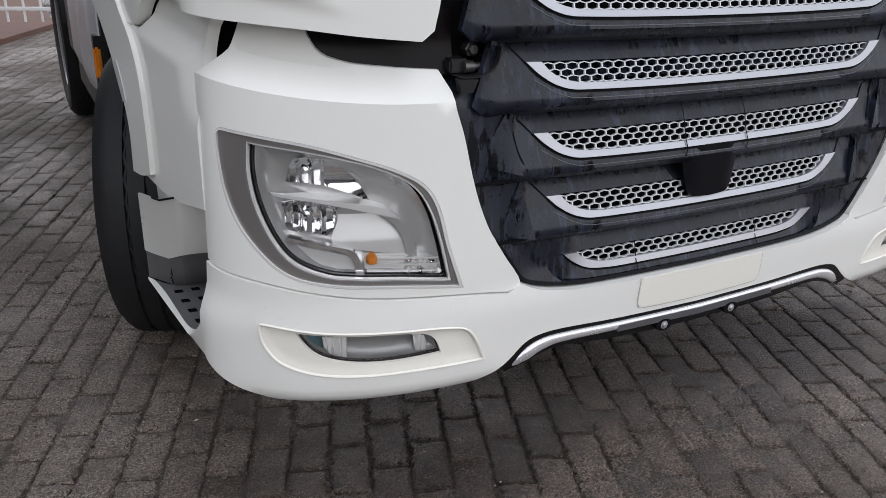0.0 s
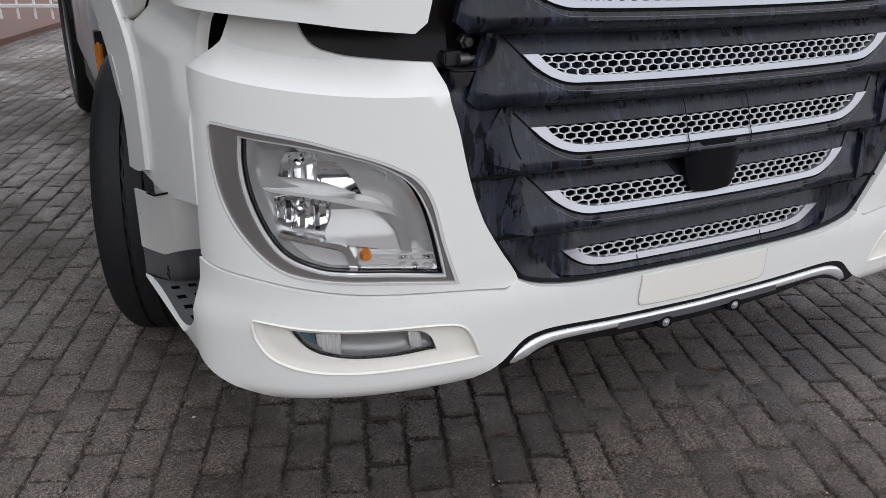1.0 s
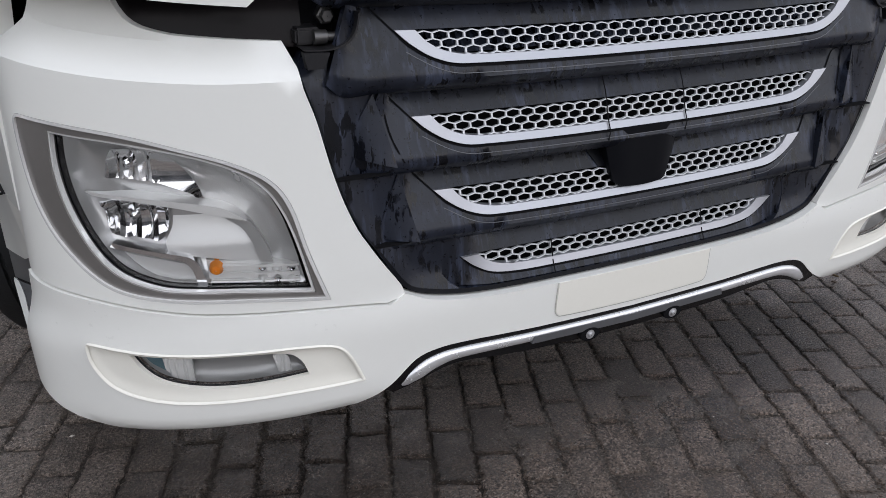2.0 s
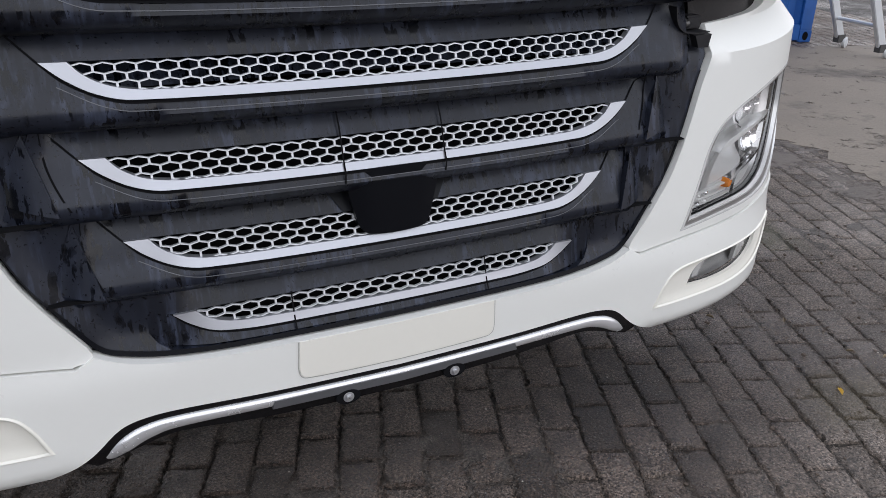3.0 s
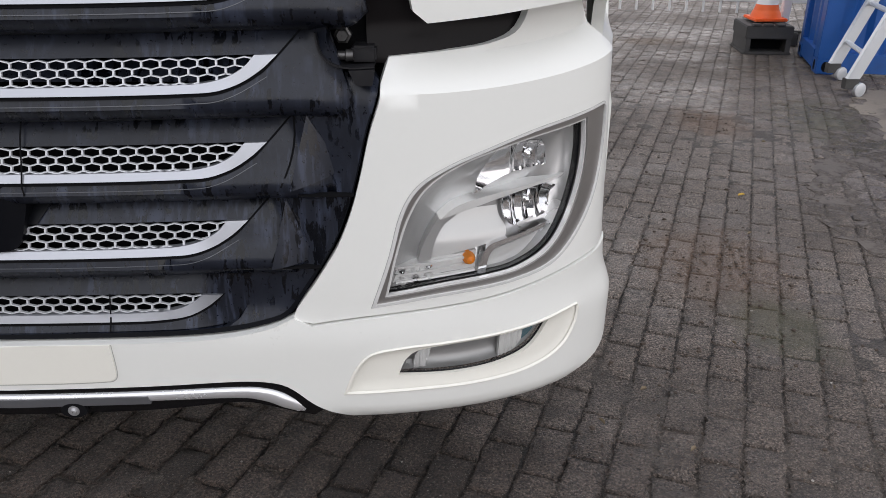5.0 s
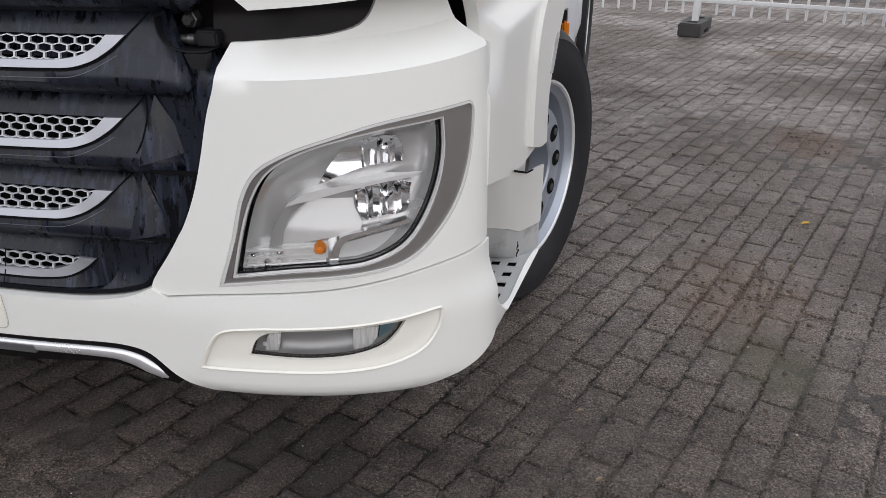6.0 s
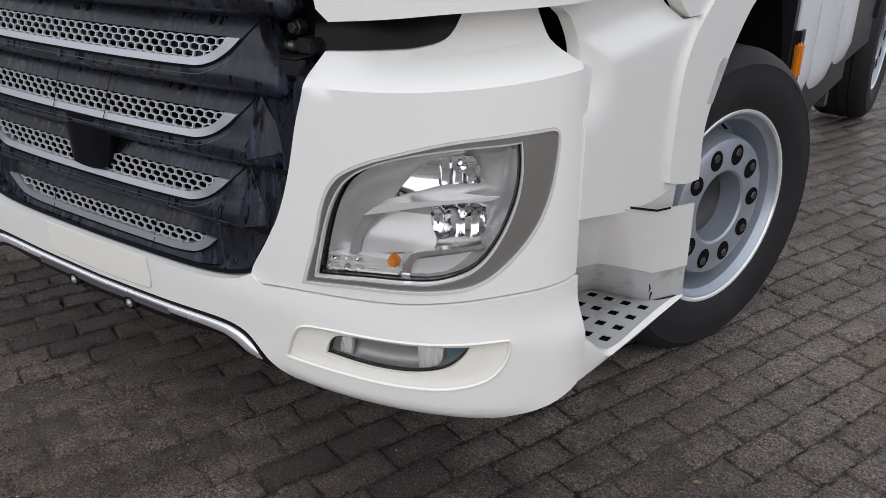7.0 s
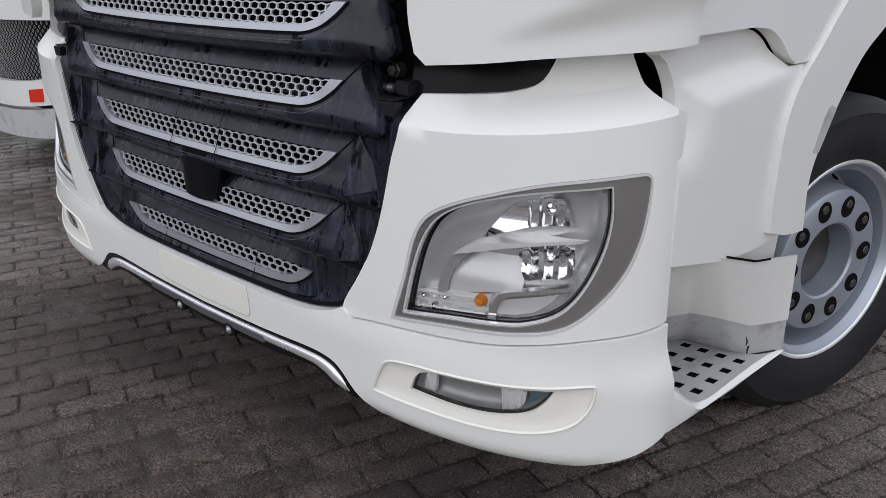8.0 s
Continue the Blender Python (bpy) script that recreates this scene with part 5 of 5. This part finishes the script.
# ---- rolling platform ladder in front of the container ----
ladder = thing("platform_ladder", "aluminium ladder frame on castors beside the container", "ladder", at=(0, 0, 0))


def tube(bm, a, b, r=0.02, seg=10):
    a, b = Vector(a), Vector(b)
    lathe(bm, [(r, 0), (r, (b - a).length)], seg, Matrix.Translation(a) @ (b - a).to_track_quat("Z", "Y").to_matrix().to_4x4())


def ladder_leg(near, far, lean, top=2.6):
    """Two stiles from their feet, leaning by (x, y) a metre of height, with rungs and castors."""
    for foot in (near, far):
        a = Vector((*foot, 0.10))
        b = a + Vector((lean[0], lean[1], 1)) * top
        q = (b - a).to_track_quat("Z", "Y").to_matrix().to_4x4()
        bm = bmesh.new()
        box(bm, (-0.022, -0.042, 0), (0.022, 0.042, (b - a).length), Matrix.Translation(a) @ q)
        bmesh.ops.bevel(bm, geom=list(bm.edges), offset=0.006, segments=2, affect="EDGES")
        stile = part("stile", bm, ALU, ladder)
        bm = bmesh.new()
        box(bm, (foot[0] - 0.045, foot[1] - 0.03, 0.055), (foot[0] + 0.045, foot[1] + 0.03, 0.125))
        part("foot_cap", bm, BLOCK, stile)
        bm = bmesh.new()
        lathe(bm, [(0.001, 0.018), (0.03, 0.018), (0.048, 0.014), (0.05, 0.0), (0.048, -0.014), (0.001, -0.018)], 20, Matrix.Translation((foot[0] + 0.06, foot[1] - 0.02, 0.05)) @ pose(0, 0, 0, 90, 0, 20))
        part("castor", bm, ALU, stile)
    for k in range(8):
        z = 0.28 + 0.28 * k
        bm = bmesh.new()
        tube(bm, (near[0] + lean[0] * (z - 0.1), near[1] + lean[1] * (z - 0.1), z), (far[0] + lean[0] * (z - 0.1), far[1] + lean[1] * (z - 0.1), z), 0.018)
        part("rung", bm, ALU, ladder)


ladder_leg((3.77, 4.12), (3.90, 4.66), (0.42, 0.02))
ladder_leg((6.04, 3.42), (6.13, 3.93), (-0.50, 0.02))


# ---- fence, feet, cone ----
FX, FY, FS = 2.17, 7.34, -0.255
fence = thing("fence", "white steel picket fence panel on plastic feet", "fence", at=(FX, FY, 0))
fence.rotation_euler = (0, 0, math.atan(FS))
bm = bmesh.new()
tube(bm, (0, 0, 0), (0, 0, 0.95), 0.013, 8)
picket_mesh = None
for i in range(-34, 40):
    if picket_mesh is None:
        ob = part("picket", bm, FENCE, fence)
        picket_mesh = ob.data
    else:
        ob = new("picket", picket_mesh)
        ob.parent = fence
    ob.location = (0.02 + 0.165 * i, 0.02, 0.185)
for z in (0.315, 1.05):
    bm = bmesh.new()
    box(bm, (-5.7, 0.0, z - 0.02), (6.6, 0.035, z + 0.02))
    bmesh.ops.bevel(bm, geom=list(bm.edges), offset=0.006, segments=2, affect="EDGES")
    part("rail", bm, FENCE, fence)
for x in (-5.6, 0.0, 3.45):
    bm = bmesh.new()
    box(bm, (x - 0.03, -0.06, 0.10), (x + 0.03, 0.0, 1.2))
    part("post", bm, FENCE, fence)
bm = None


def plastic_foot(x, y, turn, size=(0.22, 0.62, 0.13)):
    foot = thing("plastic_ballast", "black recycled plastic ballast with cut-outs", "ballast", "plastic ballasts", at=(x, y, 0))
    foot.rotation_euler = (0, 0, turn)
    w, l, h = size
    for k, (a, b) in enumerate(((-l / 2, -l / 6), (l / 6, l / 2))):
        bm = bmesh.new()
        box(bm, (-w / 2, a, 0), (w / 2, b, h))
        bmesh.ops.bevel(bm, geom=list(bm.edges), offset=0.012, segments=2, affect="EDGES")
        part("block", bm, BLOCK, foot)
    bm = bmesh.new()
    box(bm, (-w / 2, -l / 6 - 0.01, 0.05), (w / 2, l / 6 + 0.01, h - 0.004))
    part("bridge", bm, BLOCK, foot)
    for y0 in (-0.18, 0.18):
        bm = bmesh.new()
        box(bm, (-0.05, y0 - 0.04, h - 0.002), (0.05, y0 + 0.04, h + 0.001))
        part("slot", bm, DARK, foot)
    return foot


turn = math.atan(FS)
for x in (0.0,):
    plastic_foot(FX + x * math.cos(turn), FY + x * math.sin(turn), turn)

stand = thing("ballast_block", "stacked black plastic ballast blocks by the container", "ballast block", at=(3.81, 5.80, 0))
stand.rotation_euler = (0, 0, radians(-6))
for z0, z1, w in ((0.0, 0.025, 0.205), (0.135, 0.245, 0.20)):
    bm = bmesh.new()
    box(bm, (-w, -0.16, z0), (w, 0.30, z1))
    bmesh.ops.bevel(bm, geom=list(bm.edges), offset=0.008, segments=2, affect="EDGES")
    part("slab", bm, BLOCK, stand)
for x in (-0.19, 0.15):
    bm = bmesh.new()
    box(bm, (x, -0.155, 0.02), (x + 0.04, 0.29, 0.14))
    part("upright", bm, BLOCK, stand)
bm = bmesh.new()
box(bm, (-0.15, 0.0, 0.03), (0.15, 0.28, 0.14))
part("core", bm, DARK, stand)
for x in (-0.15, -0.05, 0.05):
    bm = bmesh.new()
    box(bm, (x, -0.165, 0.247), (x + 0.07, -0.10, 0.262))
    part("lug", bm, BLOCK, stand)

cone = thing("traffic_cone", "orange traffic cone with white band on ballast blocks", "traffic cone", at=(3.845, 5.92, 0.262))
bm = bmesh.new()
box(bm, (-0.15, -0.15, 0.0), (0.15, 0.15, 0.025))
bmesh.ops.bevel(bm, geom=list(bm.edges), offset=0.010, segments=2, affect="EDGES")
part("base", bm, ORANGE, cone)
prof = [(0.135, 0.02), (0.125, 0.05), (0.118, 0.07), (0.108, 0.085)]
bm = bmesh.new()
lathe(bm, prof, 32)
part("collar", bm, ORANGE, cone)
for name, r0, z0, r1, z1, material in (("lower_body", 0.108, 0.085, 0.094, 0.135, ORANGE), ("band", 0.0945, 0.135, 0.072, 0.225, FENCE), ("upper_body", 0.072, 0.225, 0.05, 0.31, ORANGE), ("upper_band", 0.05, 0.31, 0.036, 0.38, FENCE), ("tip", 0.036, 0.38, 0.022, 0.46, ORANGE)):
    bm = bmesh.new()
    lathe(bm, [(r0, z0), (r1, z1)], 32)
    part(name, bm, material, cone)
post = thing("fence_post", "white painted steel post standing in ballast", "post", at=(4.05, 6.00, 0))
bm = bmesh.new()
box(bm, (-0.035, -0.03, 0.0), (0.035, 0.03, 2.0))
bmesh.ops.bevel(bm, geom=list(bm.edges), offset=0.006, segments=2, affect="EDGES")
part("shaft", bm, FENCE, post)
plastic_foot(4.10, 6.22, radians(60), (0.2, 0.4, 0.12))


# ---- plain dark walls closing the yard beyond the camera, unseen, added to darken reflections ----
BACKDROP = mat("dark_backdrop", (0.045, 0.048, 0.055), 0.6, vary=0.2, scale=0.8, bump=0.2)
for name, lo, hi in (("unseen_wall_west", (-15.2, -18.0, 0.0), (-15.0, 0.2, 5.2)), ("unseen_wall_south", (-15.0, -18.2, 0.0), (2.0, -18.0, 3.6))):
    bm = bmesh.new()
    box(bm, lo, hi)
    tagged(part(name, bm, BACKDROP), "unseen dark wall added to darken reflections", "wall", kind="structure")


# ---- ground: one sheet to the horizon, and the paving on it ----
bm = bmesh.new()
bmesh.ops.create_grid(bm, x_segments=4, y_segments=4, size=400)
ground = tagged(part("ground", bm, SAND), "dark damp sand bed of the paved yard", "ground", kind="structure")
ground.location.z = -0.0060

TURN, LONG, COURSE = radians(-21.0), 0.2015, 0.1053
rng = np.random.default_rng(5)


def paver_shape(worn):
    """A block with uneven long sides and wide joints, ends that almost touch; a top and a skirt, worn ones with a rounded, chipped edge."""
    half, wide = LONG / 2 - 0.0014, COURSE / 2 - 0.0018
    side_x = [-1 + k / 8 for k in range(17)]
    def tooth(k):
        return rng.normal(0, 0.0030) + (0.0016 if k % 2 else -0.0016)
    low = [(x * half + rng.normal(0, 0.0022) * (abs(x) < 1), -wide + tooth(k)) for k, x in enumerate(side_x)]
    high = [(x * half + rng.normal(0, 0.0022) * (abs(x) < 1), wide + tooth(k)) for k, x in enumerate(reversed(side_x))]
    loop = low + [(half + rng.normal(0, 0.0016), f * wide) for f in (-0.5, 0.0, 0.5)] + high + [(-half + rng.normal(0, 0.0016), f * wide) for f in (0.5, 0.0, -0.5)]
    n = len(loop)
    verts = [(x * rng.uniform(0.966, 0.988), y * rng.uniform(0.925, 0.985), -abs(rng.normal(0, 0.0010))) for x, y in loop] + [(x, y, -0.009) for x, y in loop]
    if worn:
        inner = [(x * rng.uniform(0.88, 0.965), y * rng.uniform(0.74, 0.93), abs(rng.normal(0, 0.0006))) for x, y in loop]
        verts = inner + [(x, y, z - 0.0013 - abs(rng.normal(0, 0.0009))) for x, y, z in verts[:n]] + verts[n:]
    faces = [tuple(range(n))]
    for k in range(0, len(verts) - n, n):
        faces += [(k + i, k + n + i, k + n + (i + 1) % n, k + (i + 1) % n) for i in range(n)]
    return verts, faces


SHAPES = [paver_shape(k < 24) for k in range(32)]
paver_meshes = []
for PV, PF in SHAPES[:24]:
    me = bpy.data.meshes.new("paver")
    me.from_pydata(PV, [], PF)
    me.polygons.foreach_set("use_smooth", [True] * len(me.polygons))
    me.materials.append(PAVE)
    paver_meshes.append(me)
pavement = tagged(new("pavement", bpy.data.meshes.new("pavement")), "interlocking grey concrete pavers, damp and worn", "pavement", kind="structure")
pavement.data.from_pydata([(-6, -4, -0.03), (9, -4, -0.03), (9, 11, -0.03), (-6, 11, -0.03)], [], [(0, 1, 2, 3)])
pavement.data.materials.append(SAND)
cosT, sinT = math.cos(TURN + math.pi / 2), math.sin(TURN + math.pi / 2)
near_spots, far_spots = [], []
for j in range(-78, 118):
    for i in range(-38, 80):
        a, b = (i + 0.5 * (j % 2)) * LONG - 0.029, j * COURSE + 0.0113
        x, y = a * cosT + b * sinT, a * sinT - b * cosT
        if not (-5.2 < x < 8.2 and -2.6 < y < 10.4):
            continue
        beside = 1.15 < x < 2.75 and -0.25 < y < 1.9
        (near_spots if beside and len(near_spots) < 300 else far_spots).append((x, y))


def jitter():
    return rng.normal(0, 0.0012), rng.normal(0, radians(1.0)), rng.normal(0, radians(0.6)), rng.normal(0, radians(0.6))


for x, y in near_spots:
    dz, da, tx, ty = jitter()
    ob = new("paver", paver_meshes[rng.integers(24)])
    ob.parent = pavement
    ob.matrix_basis = Matrix.Translation((x, y, dz)) @ Euler((tx, ty, TURN + math.pi / 2 + da)).to_matrix().to_4x4()
bases = [(np.array(v), f) for v, f in SHAPES]
all_v, all_f, count = [], [], 0
for x, y in far_spots:
    base_v, base_f = bases[rng.integers(24) if -2.6 < x < 3.2 and y < 3.2 else rng.integers(24, 32)]
    dz, da, tx, ty = jitter()
    ang = TURN + math.pi / 2 + da
    c, sn = math.cos(ang), math.sin(ang)
    v = np.empty_like(base_v)
    v[:, 0], v[:, 1] = base_v[:, 0] * c - base_v[:, 1] * sn + x, base_v[:, 0] * sn + base_v[:, 1] * c + y
    v[:, 2] = base_v[:, 2] + dz + base_v[:, 0] * ty + base_v[:, 1] * tx
    all_v.append(v)
    all_f += [tuple(count + k for k in f) for f in base_f]
    count += len(base_v)
rest = bpy.data.meshes.new("paver_field")
rest.from_pydata(np.concatenate(all_v).tolist(), [], all_f)
rest.polygons.foreach_set("use_smooth", [True] * len(rest.polygons))
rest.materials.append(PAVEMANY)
field = new("paver_field", rest)
field.parent = pavement
tagged(field, "further pavers of the yard", "", "", "stuff")

# trodden dirt that fills many of the joints, here up to the blocks' tops, there washed out
cell = 0.02
fx, fy = np.arange(-3.0, 3.6, cell), np.arange(-1.6, 4.2, cell)


def rolling(size):
    """Smooth random heights over the filled stretch, with bumps about so many metres wide."""
    nx, ny = int(6.6 / size) + 3, int(5.8 / size) + 3
    g = rng.normal(0, 1, (nx, ny))
    ix, iy = (fx + 3.0) / size, (fy + 1.6) / size
    ax, ay = ix.astype(int), iy.astype(int)
    tx, ty = (ix - ax)[:, None], (iy - ay)[None, :]
    tx, ty = tx * tx * (3 - 2 * tx), ty * ty * (3 - 2 * ty)
    return (g[np.ix_(ax, ay)] * (1 - tx) + g[np.ix_(ax + 1, ay)] * tx) * (1 - ty) + (g[np.ix_(ax, ay + 1)] * (1 - tx) + g[np.ix_(ax + 1, ay + 1)] * tx) * ty


high = -0.0056 + 0.0016 * rolling(0.8) + 0.0024 * rolling(0.16) + 0.0022 * rolling(0.05) + 0.0008 * rolling(0.02)
gx, gy = np.meshgrid(fx, fy, indexing="ij")
high = np.minimum(high + 0.0030 * np.exp(-((gx - 0.1) / 1.5) ** 2 - ((gy + 0.05) / 0.45) ** 2), 0.0004)
index = np.arange(gx.size).reshape(gx.shape)
quads = np.stack([index[:-1, :-1], index[1:, :-1], index[1:, 1:], index[:-1, 1:]], -1).reshape(-1, 4)
fill = bpy.data.meshes.new("joint_fill")
fill.from_pydata(np.stack([gx, gy, high], -1).reshape(-1, 3).tolist(), [], quads.tolist())
fill.materials.append(FILL)
dirt_fill = new("joint_fill", fill)
dirt_fill.parent = pavement
tagged(dirt_fill, "trodden grey-brown dirt in the joints", "", "", "stuff")

bm = sheet([(-1.02, 9.15), (-1.56, 8.05), (-2.2, 6.8), (-9, 6.8), (-9, 16), (-1.0, 16)], [], lambda u, v, e: Vector((u, v, 0.05 + e)), 0.8, 0.06)
tagged(part("kerbed_verge", bm, VERGE), "wet reddish-brown raised paving beyond a kerb", "ground", kind="structure")

# dusty concrete by the container, ragged edge
def ragged(points, step, amp, seed):
    out = []
    loop = subdivide(points, step)
    for i, p in enumerate(loop):
        q = Vector((p[0] * 1.7, p[1] * 1.7, seed))
        out.append(Vector((p[0] + amp * noise.fractal(q * 1.5, 0.45, 2.2, 7), p[1] + amp * noise.fractal(q * 1.5 + Vector((9, 3, 1)), 0.45, 2.2, 7))))
    return out


apron = sheet(ragged(curve2([(2.97, 0.88), (2.96, 1.15), (3.14, 1.42), (3.23, 1.70), (3.18, 1.92), (3.20, 2.12), (3.33, 2.48), (3.43, 2.76), (3.56, 3.26), (3.66, 3.58), (3.62, 3.85), (4.15, 4.40, 1), (6.1, 3.95, 1), (9.0, 3.3), (9.2, 2.0), (8.0, 0.2), (6.0, -0.2), (4.6, 0.0), (3.6, 0.45)], 6), 0.03, 0.11, 2.0), [], lambda u, v, e: Vector((u, v, 0.0035 + e)), 0.25, 0.006)
tagged(part("concrete_apron", apron, SCREED), "dusty light concrete strip before the container", "ground", kind="structure")

mud = sheet(ragged(curve2([(2.83, 0.68), (2.76, 1.00), (2.71, 1.33), (2.62, 1.50), (2.54, 1.76), (2.86, 2.5), (3.22, 3.2), (3.50, 3.85), (3.9, 3.75), (3.6, 2.3), (3.5, 1.4), (3.4, 0.75), (3.15, 0.52)], 6), 0.03, 0.12, 5.0), [], lambda u, v, e: Vector((u, v, 0.0022 + e)), 0.25, 0.006)
tagged(part("mud_film", mud, MUD), "thin film of damp grey-brown mud over the pavers", "ground", kind="structure")

# soil crumbs, leaves and litter on the paving
bm = bmesh.new()
for cx, cy, rx, ry, count in ((1.93, 1.45, 0.22, 0.30, 150), (2.57, 3.45, 0.18, 0.30, 90), (2.0, 0.75, 0.3, 0.5, 40), (1.3, -0.2, 0.3, 0.25, 40), (3.1, 6.3, 0.3, 0.05, 40), (0.3, -0.5, 0.8, 0.3, 50), (-1.5, 0.6, 0.3, 0.8, 40), (2.2, 1.8, 0.8, 1.6, 260), (1.95, 1.25, 0.30, 0.36, 120), (1.7, 0.3, 0.7, 0.7, 160)):
    for _ in range(count):
        x, y = rng.normal(cx, rx * 0.6), rng.normal(cy, ry * 0.6)
        r = abs(rng.normal(0.0022, 0.0026)) + 0.0014
        ring = [[bm.verts.new((x + r * q * math.cos(k * 1.05) * rng.uniform(0.7, 1.3), y + r * q * math.sin(k * 1.05) * rng.uniform(0.7, 1.3), r * h)) for k in range(6)] for q, h in ((1.0, 0.0), (0.75, 0.6))]
        for k in range(6):
            bm.faces.new((ring[0][k], ring[0][(k + 1) % 6], ring[1][(k + 1) % 6], ring[1][k]))
        bm.faces.new(ring[1])
tagged(part("soil_crumbs", bm, SOIL, smooth=False), "loose brown soil crumbs on the pavers", "soil", kind="stuff")


# pale grit and chips in the joints and on the blocks
bm = bmesh.new()
for _ in range(420):
    x, y, r = rng.uniform(-2.2, 3.2), rng.uniform(-1.1, 3.6), abs(rng.normal(0.0, 0.0017)) + 0.0013
    a = rng.uniform(0, 6.28)
    vs = [bm.verts.new((x + r * math.cos(a + k * 1.57) * (1.5 if k % 2 else 0.8), y + r * math.sin(a + k * 1.57), 0.0012)) for k in range(4)] + [bm.verts.new((x, y, r * 0.9 + 0.001))]
    for k in range(4):
        bm.faces.new((vs[k], vs[(k + 1) % 4], vs[4]))
tagged(part("grit", bm, GRIT, smooth=False), "pale stone grit scattered on the pavers", "gravel", kind="stuff")


def leaf(x, y, size, turn, material, label):
    bm = bmesh.new()
    mid = [bm.verts.new((a * size, 0, 0.004)) for a in (-1, -0.3, 0.4, 1)]
    left = [bm.verts.new((a * size, b * size, 0.012)) for a, b in ((-0.5, 0.34), (0.2, 0.42), (0.7, 0.2))]
    right = [bm.verts.new((a * size, b * size, 0.010)) for a, b in ((-0.5, -0.34), (0.2, -0.42), (0.7, -0.2))]
    for s in (left, right):
        bm.faces.new((mid[0], mid[1], s[0]))
        bm.faces.new((mid[1], mid[2], s[1], s[0]))
        bm.faces.new((mid[2], s[2], s[1]))
        bm.faces.new((mid[2], mid[3], s[2]))
    ob = part("fallen_leaf", bm, material)
    ob.location, ob.rotation_euler = (x, y, 0.003), (0, 0, turn)
    return tagged(ob, label, "leaf", "fallen leaves")


for x, y, s, a, yellow in ((2.306, 2.137, 0.022, 0.4, 1), (1.333, -0.094, 0.018, 1.0, 1), (1.30, 0.40, 0.022, 2.0, 0), (1.511, 0.278, 0.020, 0.7, 0), (2.744, 3.0, 0.022, 0.2, 0), (2.174, 1.678, 0.020, 0.5, 0), (1.80, 0.80, 0.016, 1.9, 0), (1.55, 0.05, 0.02, 2.6, 0), (1.45, 0.55, 0.018, 0.3, 0), (2.0, 0.55, 0.015, 1.2, 0), (1.62, -0.02, 0.02, 0.1, 0)):
    leaf(x, y, s if yellow else s * 0.65, a, LEAF if yellow else TWIG, "small yellow fallen leaf on the paving" if yellow else "dry brown fallen leaf on the paving")
